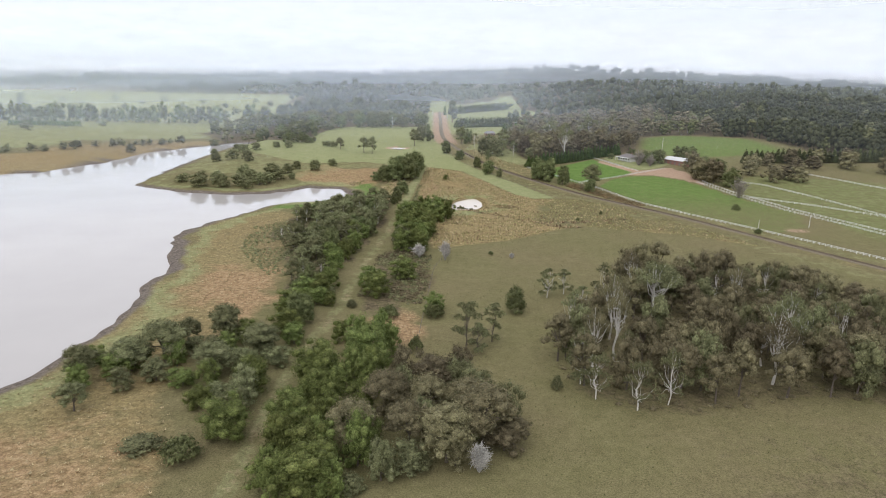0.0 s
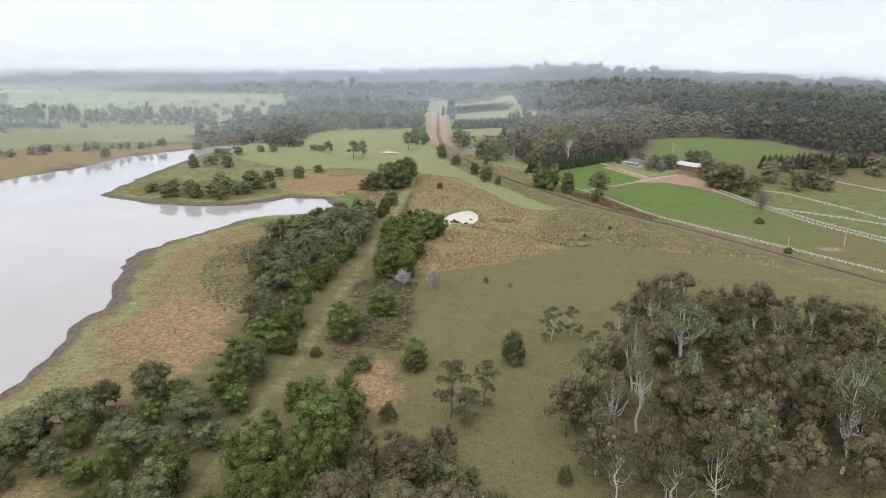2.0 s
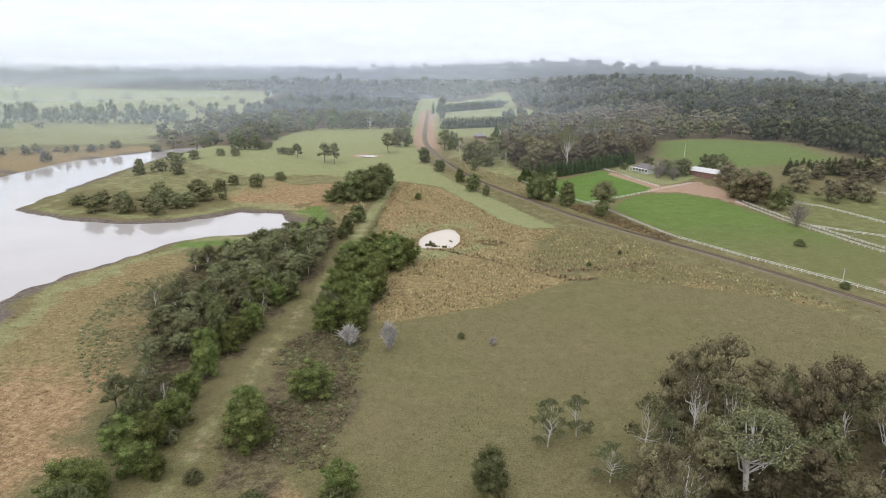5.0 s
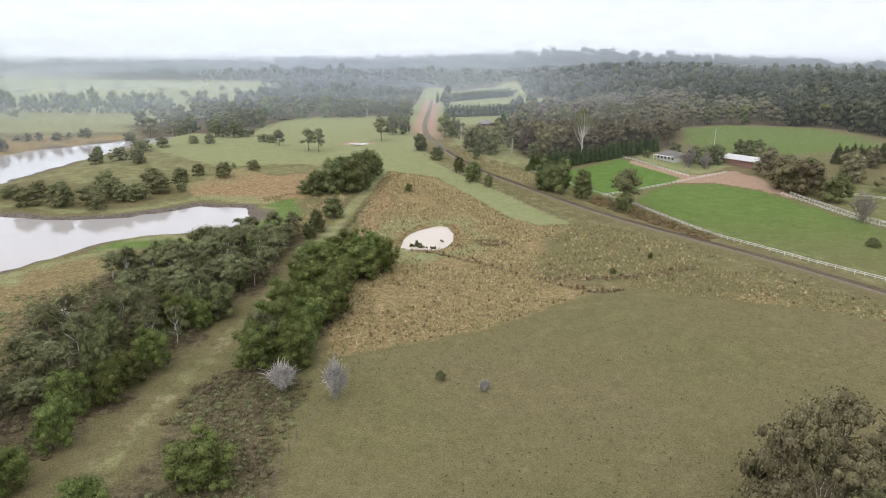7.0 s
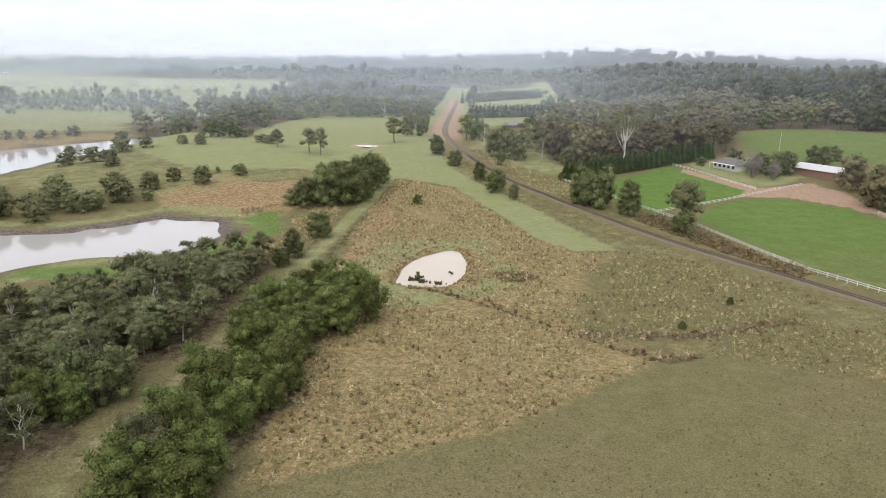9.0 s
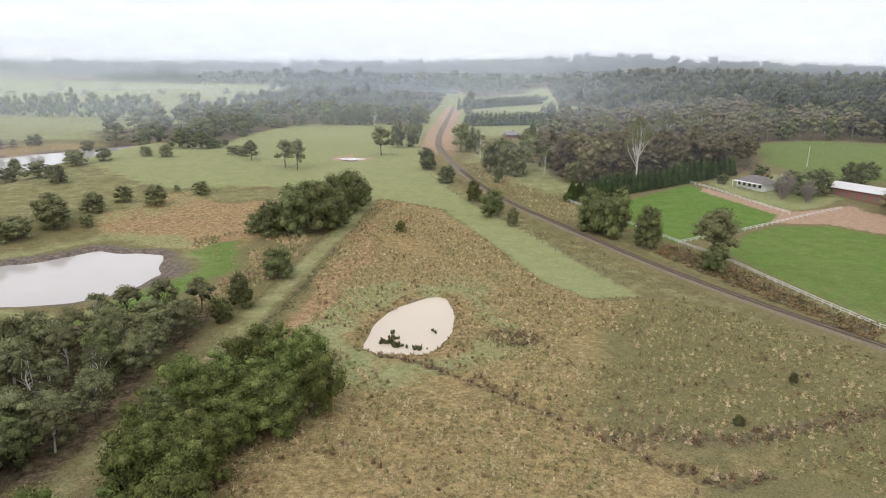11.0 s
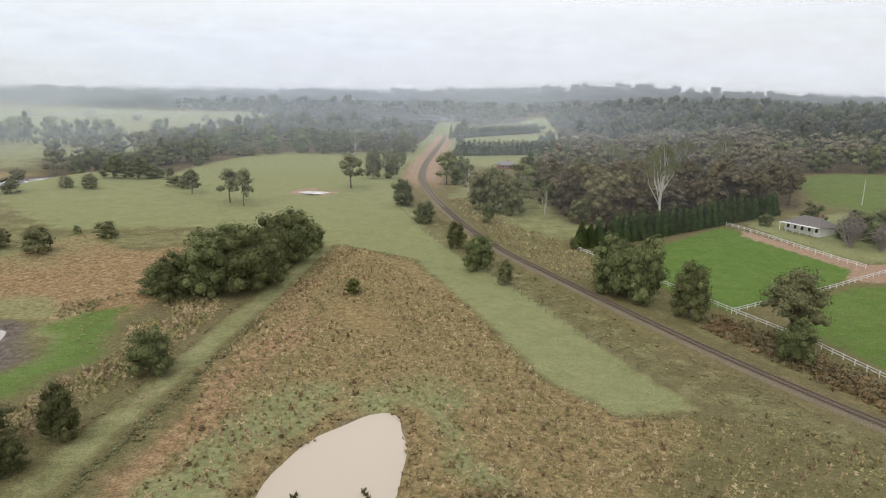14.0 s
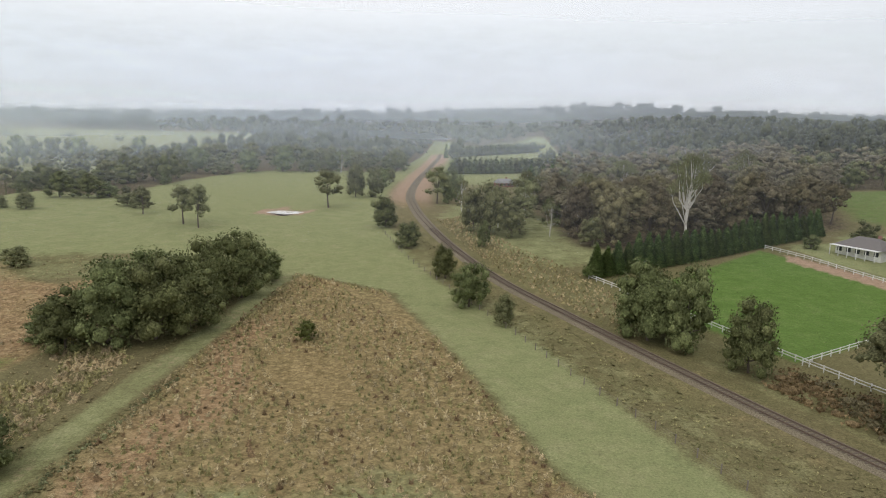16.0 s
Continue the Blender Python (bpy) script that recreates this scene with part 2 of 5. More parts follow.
def ballast_mat():
    m, nt, p = mat_new("ballast_stone")
    co = nt.nodes.new("ShaderNodeTexCoord").outputs["Object"]
    grit = noise_node(nt, 7.0, 3.0, 0.7, co)
    big = noise_node(nt, 0.3, 4.0, 0.6, co)
    col = ramp_node(nt, grit, [(0.35, (0.105, 0.086, 0.053)), (0.5, (0.2, 0.166, 0.108)), (0.65, (0.31, 0.262, 0.18))])
    col = mix_node(nt, ramp_node(nt, big, [(0.4, 0.0), (0.7, 0.5)]), col, (0.15, 0.125, 0.082))
    nt.links.new(col, p.inputs["Base Color"])
    p.inputs["Roughness"].default_value = 0.95
    bump_node(nt, grit, 0.8, 0.06, p)
    return m


M_BALLAST = ballast_mat()


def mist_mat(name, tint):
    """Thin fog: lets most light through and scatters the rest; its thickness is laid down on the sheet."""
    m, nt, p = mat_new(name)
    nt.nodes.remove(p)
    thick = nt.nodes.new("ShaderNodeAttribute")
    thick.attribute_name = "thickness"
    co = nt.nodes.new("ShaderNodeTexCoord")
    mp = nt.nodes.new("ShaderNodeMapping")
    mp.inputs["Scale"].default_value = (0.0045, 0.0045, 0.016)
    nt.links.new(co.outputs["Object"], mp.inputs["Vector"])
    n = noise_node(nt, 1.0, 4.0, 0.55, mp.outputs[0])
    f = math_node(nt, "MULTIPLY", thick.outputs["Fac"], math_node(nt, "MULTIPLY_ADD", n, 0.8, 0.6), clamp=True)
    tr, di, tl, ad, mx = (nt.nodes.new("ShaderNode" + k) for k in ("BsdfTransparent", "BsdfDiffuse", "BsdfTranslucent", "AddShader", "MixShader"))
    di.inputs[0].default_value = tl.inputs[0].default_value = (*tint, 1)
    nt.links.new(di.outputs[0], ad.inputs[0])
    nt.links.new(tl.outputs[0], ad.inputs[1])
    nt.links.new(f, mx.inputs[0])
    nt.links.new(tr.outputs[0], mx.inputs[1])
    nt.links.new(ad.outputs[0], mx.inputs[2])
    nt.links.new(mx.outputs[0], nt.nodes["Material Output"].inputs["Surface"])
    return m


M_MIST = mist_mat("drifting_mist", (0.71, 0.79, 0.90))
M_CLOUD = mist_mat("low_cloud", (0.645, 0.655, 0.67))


# ---- the plan: outlines in metres ----
LAKE = [(-120, -60), (-112, 60), (-104, 110), (-98, 141), (-94, 156), (-92, 180), (-95, 195), (-99, 212), (-100, 235), (-113, 272), (-116, 298), (-105, 325), (-96, 350), (-84, 366), (-66, 373), (-58, 385), (-56, 398), (-66, 414), (-84, 418), (-92, 404), (-108, 389), (-130, 386), (-152, 391), (-172, 400), (-190, 409), (-194, 435), (-197, 487), (-200, 546), (-200, 620), (-190, 680)]
LAKE += [(-205, 670), (-230, 618), (-249, 578), (-254, 508), (-265, 460), (-288, 435), (-400, 385), (-640, 360), (-900, 300), (-900, -60)]
POND = [(5, 353), (4.5, 362), (7, 373), (11.5, 382), (16.5, 385), (19, 379), (20, 366), (18, 356), (15, 352), (10, 352)]
DAM = [(-48, 570), (-43, 577), (-34, 574), (-33, 571), (-39, 566)]
RAIL = [(-12, 1060), (-9, 900), (-7, 786), (-5, 705), (-1, 638), (5, 592), (12, 557), (23, 519), (36, 486), (49, 462), (61, 440), (79, 408), (99, 374), (128, 325), (150, 287), (178, 236), (215, 165), (270, 60)]
TRACK = [(-36, 60), (-35, 100), (-35, 150), (-32, 181), (-30, 207), (-28, 253), (-25, 295), (-24, 320), (-22, 361), (-21, 393), (-20, 420), (-18, 446), (-17, 463), (-15, 490), (-10, 520)]
DITCH = [(7, 350), (18, 345), (31, 336), (44, 325), (57, 314), (66, 317)]
BRANCH = [(46, 325), (64, 325), (91, 337)]
FENCE_EAST = [(58, 492), (65, 481), (78, 458), (96, 424), (103, 401), (111, 374), (128, 343), (150, 312), (165, 290), (185, 256)]

GRAZED = [(-6, 165), (-4, 200), (-3, 236), (4, 268), (29, 286), (57, 313), (67, 317), (87, 317), (113, 302), (136, 271), (160, 230), (180, 60), (10, 60), (14, 105)]
TUSSOCK = [(-14, 489), (-16, 450), (-17, 400), (-10, 372), (-12, 330), (-4, 268), (29, 286), (57, 313), (67, 317), (113, 302), (140, 283), (100, 360), (70, 398), (65, 392), (52, 388), (41, 401), (32, 427), (23, 450), (11, 476)]
STRIP = [(65, 392), (52, 388), (41, 401), (32, 427), (23, 450), (11, 476), (-14, 489), (-12, 540), (-5, 600), (3, 541), (17, 495), (32, 466), (44, 443), (55, 414)]
PASTURE = [(-13, 489), (-24, 486), (-60, 500), (-100, 488), (-140, 520), (-185, 560), (-180, 650), (-120, 760), (-30, 800), (-16, 700), (-12, 650), (3, 541)]
SLOPE = [(-24, 486), (-60, 500), (-100, 488), (-140, 520), (-190, 560), (-185, 460), (-120, 430), (-90, 440), (-69, 470), (-45, 478)]
TAN_MEADOW = [(-84, 428), (-98, 440), (-97, 470), (-84, 484), (-69, 470), (-50, 478), (-40, 455), (-42, 425), (-52, 411), (-66, 421)]
LAKESIDE = [(-97, 100), (-92, 175), (-97, 215), (-98, 240), (-110, 275), (-112, 305), (-88, 345), (-72, 330), (-66, 290), (-58, 235), (-55, 180), (-62, 150), (-45, 100), (-40, 60), (-105, 60)]
RUST_SW = [(-87, 221), (-78, 238), (-58, 232), (-50, 200), (-55, 180), (-68, 186), (-80, 200)]
RUST_S = [(-96, 120), (-70, 122), (-48, 102), (-52, 80), (-100, 80)]
RUST_E = [(-22, 165), (-24, 190), (-12, 196), (-5, 190), (-6, 165)]
MARSH = [(-60, 360), (-52, 380), (-50, 400), (-58, 420), (-46, 428), (-36, 405), (-40, 375), (-62, 352), (-90, 342), (-92, 352)]
YARD = [(122, 530), (124, 510), (131, 490), (145, 484), (161, 494), (179, 526), (162, 545), (140, 540)]
EAST_VERGE = [(14, 570), (34, 524), (48, 504), (60, 500), (84, 516), (64, 526), (60, 562), (54, 580), (31, 619), (18, 610)]
PADDOCK_NORTH = [(63, 479), (112, 525), (119, 508), (126, 488), (133, 474), (108, 455), (86, 442)]
PADDOCK_EAST = [(98, 432), (110, 452), (124, 462), (142, 462), (158, 446), (163, 425), (172, 393), (186, 350), (176, 322), (155, 309), (128, 347), (113, 378), (105, 405)]
WEST_GREEN = [(-640, 405), (-420, 440), (-320, 520), (-275, 612), (-228, 678), (-290, 780), (-760, 780)]
DRIVE = [(117, 520), (114, 512), (124, 490), (130, 476), (124, 466), (143, 464), (158, 449), (164, 432), (168, 440), (167, 474), (160, 490), (148, 484), (137, 480), (126, 500)]
FIELD_EAST = [(159, 567), (184, 649), (218, 660), (282, 628), (284, 555), (217, 530), (177, 528)]
HORSE_FIELDS = [(176, 400), (175, 440), (215, 470), (300, 450), (340, 360), (260, 250), (200, 250), (190, 345)]
WEST_BANK = [(-288, 436), (-262, 462), (-250, 508), (-246, 578), (-228, 620), (-205, 660), (-225, 668), (-275, 600), (-310, 500), (-420, 420), (-640, 380), (-640, 366), (-400, 392)]
WOOD_GUM = [(29, 158), (31, 139), (45, 131), (63, 133), (80, 140), (103, 138), (128, 150), (132, 200), (110, 226), (90, 230), (79, 232), (68, 229), (55, 213), (44, 192)]
WOOD_WEST = [(-74, 290), (-72, 318), (-57, 336), (-48, 362), (-30, 372), (-29, 326), (-31, 294), (-34, 264), (-36, 235), (-41, 200), (-50, 215), (-60, 255)]
HEATH = [(-60, 224), (-80, 258), (-86, 300), (-72, 316), (-58, 270), (-52, 232)]
WOOD_TRACK = [(-21, 262), (-13, 257), (-7, 263), (-5, 284), (-8, 310), (3, 329), (-7, 349), (-19, 337), (-20, 317), (-19, 285)]
WOOD_SHORE = [(-81, 133), (-86, 151), (-72, 166), (-62, 163), (-59, 175), (-44, 164), (-37, 150), (-38, 126), (-39, 116), (-43, 117), (-49, 125), (-56, 137), (-68, 136)]
WOOD_SOUTH = [(-30, 115), (-30, 151), (-27, 169), (-13, 166), (-10, 149), (3, 150), (14, 133), (15, 116), (7, 110), (-3, 107), (-11, 101), (-15, 97), (-30, 97)]
SCRUB_TRACK = [(-27, 195), (-25, 255), (-21, 262), (-4, 258), (-4, 236), (-5, 200), (-14, 190)]
WOOD_EAST = [(60, 528), (80, 522), (110, 540), (150, 552), (158, 572), (183, 655), (218, 665), (286, 634), (296, 558), (420, 548), (520, 590), (640, 680), (640, 900), (110, 900), (72, 740), (52, 600)]
WOOD_NORTH = [(-205, 650), (-165, 612), (-118, 596), (-124, 640), (-128, 685), (-121, 755), (-101, 778), (-30, 803), (-22, 860), (-60, 900), (-130, 905), (-190, 850), (-225, 800), (-260, 720)]


def sm(a, b, v):
    v = np.clip((np.asarray(v, float) - a) / (b - a), 0, 1)
    return v * v * (3 - 2 * v)


def line_dist(pts, x, y, closed=False):
    """Distance from x, y to a run of straight pieces."""
    best = np.full(np.shape(x), 1e9)
    ends = list(zip(pts, pts[1:] + pts[:1])) if closed else list(zip(pts, pts[1:]))
    for (ax, ay), (bx, by) in ends:
        ux, uy = bx - ax, by - ay
        s = np.clip(((x - ax) * ux + (y - ay) * uy) / (ux * ux + uy * uy), 0, 1)
        best = np.minimum(best, np.hypot(x - ax - s * ux, y - ay - s * uy))
    return best


def inside(pts, x, y):
    """Signed distance, positive inside the outline."""
    odd = np.zeros(np.shape(x), bool)
    for (ax, ay), (bx, by) in zip(pts, pts[1:] + pts[:1]):
        if ay != by:
            odd ^= ((ay > y) != (by > y)) & (x < (bx - ax) * (y - ay) / (by - ay) + ax)
    d = line_dist(pts, x, y, True)
    return np.where(odd, d, -d)


def rounded(pts, n=6):
    """A Catmull-Rom run through the points of an open line."""
    p = [pts[0], *pts, pts[-1]]
    out = []
    for i in range(1, len(p) - 2):
        a, b, c, d = (np.array(q, float) for q in p[i - 1 : i + 3])
        for k in range(n):
            t = k / n
            out.append(tuple(0.5 * (2 * b + (c - a) * t + (2 * a - 5 * b + 4 * c - d) * t**2 + (3 * b - a - 3 * c + d) * t**3)))
    return [*out, tuple(map(float, pts[-1]))]


def wave(x, y, s, seed=0.0):
    """Gentle rolling relief between -1 and 1."""
    return (np.sin(x / s + 1.3 * np.sin(y / s * 0.7 + seed) + seed) + np.sin(y / s * 1.1 + 1.7 * np.sin(x / s * 0.6 + 2 * seed))) / 2


POND = [(round(x, 2), round(y, 2)) for x, y in rounded([*POND[-2:], *POND, *POND[:2]], 4)[8:-8]]
RAIL_RUN, TRACK_RUN, DITCH_RUN = rounded(RAIL), rounded(TRACK), rounded(DITCH)
WATER_Z, POND_Z, DAM_Z = -0.9, 0.35, 8.35


def land(x, y):
    """The lie of the land without its water, banks and tracks."""
    x, y = np.asarray(x, float), np.asarray(y, float)
    z = 0.6 + 8.5 * sm(380, 600, y) + 50 * sm(950, 1750, y) + 12 * sm(2300, 3400, y)
    z = z + 3.0 * sm(70, 170, x) * sm(250, 420, y) + 5 * sm(90, 260, x) * sm(430, 620, y)
    z = z - 26 * sm(-250, -900, x) * sm(1200, 1800, y) + 22 * sm(150, 420, x) * sm(560, 900, y) * (1 - 0.75 * sm(1000, 1700, y)) - 6 * sm(-150, -260, x) * sm(560, 700, y) * (1 - sm(800, 1100, y))
    z = z + 0.35 * wave(x, y, 31) * sm(0, 60, y) + 1.2 * wave(x, y, 140, 2) * sm(500, 800, y)
    z = z + (13 * wave(x, y, 310, 1) + 8 * wave(x, y, 143, 6)) * sm(1100, 1900, y) + (14 * wave(x, y, 330, 4) + 9 * wave(x, y, 150, 3)) * sm(2400, 3300, y)
    return z


def ground_z(x, y):
    x, y = np.asarray(x, float), np.asarray(y, float)
    z = land(x, y)
    wob = 1.6 * wave(x, y, 5.0, 3) + 0.8 * wave(x, y, 2.1, 5)
    lake = inside(LAKE, x, y) + wob
    z = np.where(lake > -45, z + (np.minimum(z, 0.15) - z) * sm(-45, -4, lake), z)
    z = np.where(lake > -9, z + (-3.2 - z) * sm(-6, 9, lake), z)
    pond = inside(POND, x, y) + 0.35 * wob
    z = z + 0.5 * np.exp(-(((pond + 5) / 2.6) ** 2)) + (-1.4 - z) * sm(-2.0, 2.4, pond)
    dam = inside(DAM, x, y) + 0.3 * wob
    z = z + 0.15 * np.exp(-(((dam + 3) / 1.8) ** 2)) + (7.4 - z) * sm(-1.6, 2.0, dam)
    rail = line_dist(RAIL_RUN, x, y)
    z = z + 0.5 * (1 - sm(3.0, 8.5, rail))
    z = z - 0.12 * (1 - sm(0.9, 2.0, line_dist(TRACK_RUN, x, y)))
    z = z - 0.55 * (1 - sm(0.4, 1.8, line_dist(DITCH_RUN, x, y)))
    return z


# ---- mesh helpers ----
def mesh_from(name, verts, faces, material, smooth=False):
    me = bpy.data.meshes.new(name)
    verts, faces = np.asarray(verts, np.float32), np.asarray(faces, np.int32)
    k = faces.shape[1]
    me.vertices.add(len(verts))
    me.vertices.foreach_set("co", verts.ravel())
    me.loops.add(faces.size)
    me.loops.foreach_set("vertex_index", faces.ravel())
    me.polygons.add(len(faces))
    me.polygons.foreach_set("loop_start", np.arange(0, faces.size, k, dtype=np.int32))
    me.polygons.foreach_set("use_smooth", np.full(len(faces), smooth))
    me.materials.append(material)
    me.update(calc_edges=True)
    return me


def bm_mesh(name, bm, material):
    me = bpy.data.meshes.new(name)
    bm.to_mesh(me)
    bm.free()
    me.materials.append(material)
    return me


def part(name, data, material, parent, label=""):
    """Links a bmesh, or a finished mesh, as one part under a thing or a part."""
    ob = new(name, bm_mesh(name, data, material) if isinstance(data, bmesh.types.BMesh) else data)
    ob.parent = parent
    return tagged(ob, label)


def box(bm, lo, hi, bevel=0.0):
    r = bmesh.ops.create_cube(bm, size=1, matrix=Matrix.LocRotScale([(a + b) / 2 for a, b in zip(lo, hi)], None, [b - a for a, b in zip(lo, hi)]))
    if bevel:
        bmesh.ops.bevel(bm, geom=list({e for v in r["verts"] for e in v.link_edges}), offset=bevel, segments=1, affect="EDGES")
    return bm


def base(name, x, y, z, turn=0.0, label="", category="", group="", kind=""):
    e = new(name)
    e.matrix_basis = pose(x, y, z, 0, 0, turn)
    return tagged(e, label, category, group, kind)


def poly_bm(pts, z, thick=0.0):
    bm = bmesh.new()
    f = bm.faces.new([bm.verts.new((x, y, z)) for x, y in pts])
    if f.normal.z < 0:
        f.normal_flip()
    return bm


# ---- ground: one sheet to the horizon ----
def grown(lo, hi, step, far_lo, far_hi, rate=1.12):
    a = list(np.arange(lo, hi + step / 2, step))
    s, v = step, a[-1]
    while v < far_hi:
        s = min(s * rate, 60)
        v += s
        a.append(v)
    s, v = step, a[0]
    while v > far_lo:
        s = min(s * rate, 60)
        v -= s
        a.insert(0, v)
    return np.array(a)


GX, GY = grown(-130, 140, 1.8, -3200, 3200), grown(84, 490, 1.8, -700, 4300, 1.06)
XX, YY = np.meshgrid(GX, GY)
X1, Y1 = XX.ravel(), YY.ravel()
Z1 = ground_z(X1, Y1)
nx, ny = len(GX), len(GY)
ZZ = Z1.reshape(ny, nx)


def on_ground(x, y):
    """Heights on the ground sheet itself."""
    x, y = np.asarray(x, float), np.asarray(y, float)
    i, j = np.clip(np.searchsorted(GX, x) - 1, 0, nx - 2), np.clip(np.searchsorted(GY, y) - 1, 0, ny - 2)
    u, v = (x - GX[i]) / (GX[i + 1] - GX[i]), (y - GY[j]) / (GY[j + 1] - GY[j])
    return (ZZ[j, i] * (1 - u) + ZZ[j, i + 1] * u) * (1 - v) + (ZZ[j + 1, i] * (1 - u) + ZZ[j + 1, i + 1] * u) * v


def gz(x, y):
    return float(on_ground(x, y))


idx = np.arange(nx * ny).reshape(ny, nx)
quads = np.stack([idx[:-1, :-1], idx[:-1, 1:], idx[1:, 1:], idx[1:, :-1]], -1).reshape(-1, 4)
ground_me = mesh_from("ground", np.stack([X1, Y1, Z1], 1), quads, M_GROUND, True)


def wooded(x, y):
    """Above zero where far woods stand, below in the open fields and along the railway."""
    x, y = np.asarray(x, float), np.asarray(y, float)
    v = 0.6 - wave(x, y, 170, 7) + 0.45 * wave(x, y, 61, 2) + 0.35 * sm(1100, 1500, y) + 1.1 * sm(90, 240, x) * sm(780, 900, y)
    v = np.where((np.abs(x + 12) < 18) & (y < 1200), -1.0, v)
    v = v - 1.2 * ((x > -430) & (x < -225) & (y > 900) & (y < 1150)) - 0.9 * ((x > -20) & (x < 120) & (y > 1130) & (y < 1330))
    v = v - 0.9 * ((x > 8) & (x < 85) & (y > 700) & (y < 1180)) - 1.1 * ((x > -900) & (x < -260) & (y > 690) & (y < 1250))
    v = v - 1.6 * ((x > 380) & (x < 520) & (y > 1180) & (y < 1330))
    return v


def soft(pts, width=5.0):
    return sm(-width, width, inside(pts, X1, Y1))


XW = X1 + 4.0 * wave(X1, Y1, 7.0, 1) + 2.0 * wave(X1, Y1, 2.6, 4)
YW = Y1 + 4.0 * wave(Y1, X1, 6.0, 2) + 2.0 * wave(Y1, X1, 2.9, 5)


def blot(pts, width=5.0):
    """A patch with a wandering natural edge."""
    return sm(-width, width, inside(pts, XW, YW))


rail_d, track_d = line_dist(RAIL_RUN, X1, Y1), line_dist(TRACK_RUN, X1, Y1)
dry = np.maximum.reduce([soft(TUSSOCK, 3), 0.6 * blot(LAKESIDE, 8), blot(TAN_MEADOW), blot(WEST_BANK, 8), 0.3 * (1 - sm(7, 15, rail_d)), 0.5 * (1 - sm(3, 8, rail_d)) * sm(545, 600, Y1)])
# East part of the tussock: olive grass, darkened further to paint in lens vignetting.
DIMMED_EAST = [(46, 342), (60, 400), (78, 398), (112, 345), (144, 284), (113, 303), (70, 316), (58, 314), (46, 326)]
dry = np.clip(dry - 0.85 * blot(DIMMED_EAST, 9) - soft(STRIP, 2) - 0.8 * (1 - sm(1.8, 4.4, track_d)), 0, 1)
edge_brown = np.exp(-(((XW + 9.5) / 6) ** 2)) * sm(345, 365, Y1) * sm(470, 440, Y1)
rust = np.maximum.reduce([0.9 * edge_brown, 0.5 * np.exp(-(((inside(POND, X1, Y1) + 2.2) / 1.3) ** 2)), 0.8 * blot(RUST_SW, 10), 0.62 * blot(RUST_S, 14), 0.85 * blot(RUST_E, 6), 0.6 * blot(TAN_MEADOW), 0.3 * blot(WEST_BANK, 8)])
# The track's green drops among the trees, painting their shade into the cover.
lush = np.maximum.reduce([0.62 * np.exp(-(((inside(LAKE, XW, YW) + 11) / 6) ** 2)) * sm(-260, -150, X1), 0.9 * soft(STRIP, 2.5), 0.95 * soft(PASTURE, 8), 0.45 * blot(SLOPE, 10), 0.8 * blot(YARD, 4), 0.62 * blot(EAST_VERGE, 5), 0.12 * soft(GRAZED, 3), 0.95 * np.exp(-(((inside(POND, XW, YW) + 8) / 6) ** 2)) * sm(14, 3, X1), 0.72 * np.exp(-(((inside(POND, XW, YW) + 8.5) / 4.5) ** 2)) * sm(395, 372, Y1 - 0.9 * X1), 0.34 * sm(4, 7, rail_d) * (1 - sm(16, 24, rail_d)) * sm(600, 540, Y1), 0.35 * soft(HORSE_FIELDS, 6), 0.6 * soft(WEST_GREEN, 6), (0.9 - 0.25 * sm(-150, -300, X1)) * sm(660, 760, Y1), (0.42 + 0.2 * sm(345, 375, Y1)) * (1 - sm(1.4, 3.0 + 1.2 * sm(345, 375, Y1), track_d))])
south_fade = sm(330, 425, Y1)
lush = lush * (1 - 0.7 * (1 - sm(3, 9, rail_d)) * sm(560, 610, Y1))
vivid = np.maximum.reduce([soft(PADDOCK_NORTH, 1.5), (0.36 + 0.36 * south_fade) * soft(PADDOCK_EAST, 1.5), 0.34 * soft(HORSE_FIELDS, 6), 0.6 * soft(FIELD_EAST, 6), 0.72 * blot(MARSH, 3)])
tyres = np.exp(-(((track_d - 0.85) / 0.5) ** 2))
dirt = np.maximum.reduce([0.9 * np.exp(-(((X1 - 167) / 5) ** 2) - ((Y1 - 316) / 4) ** 2), soft(DRIVE, 1.0), tyres * (0.3 + 0.22 * sm(130, 118, Y1) - 0.05 * sm(375, 395, Y1)),  0.85 * sm(-4.6, -3.2, inside(DAM, X1, Y1)), 0.8 * (1 - sm(6, 14, rail_d)) * sm(560, 640, Y1)])
# GRAZED's south-east: browner grass, plus lens fall-off painted in as scrub colour.
scrub = np.maximum.reduce([0.4 * blot(HEATH, 8), 0.5 * blot(WOOD_GUM, 5), blot(WOOD_WEST, 4), blot(WOOD_TRACK, 3), 0.6 * blot(SCRUB_TRACK, 3), 0.2 * blot(DIMMED_EAST, 12), 0.68 * blot(GRAZED, 16) * sm(175, 60, Y1) * sm(0, 90, X1), soft(WOOD_EAST, 8), soft(WOOD_NORTH, 8), 0.55 * (1 - sm(0.6, 2.2, line_dist(DITCH_RUN, X1, Y1))), 0.7 * (1 - sm(0.5, 3, line_dist(BRANCH, X1, Y1))), 0.7 * np.exp(-(((X1 - 33) / 7) ** 2) - ((Y1 - 361) / 7) ** 2)])
scrub = np.maximum(scrub, sm(-0.15, 0.1, wooded(X1, Y1)) * sm(850, 900, Y1)) * sm(1.8, 4.2, track_d)
lake_d = inside(LAKE, X1, Y1) + 1.6 * wave(X1, Y1, 5.0, 3)
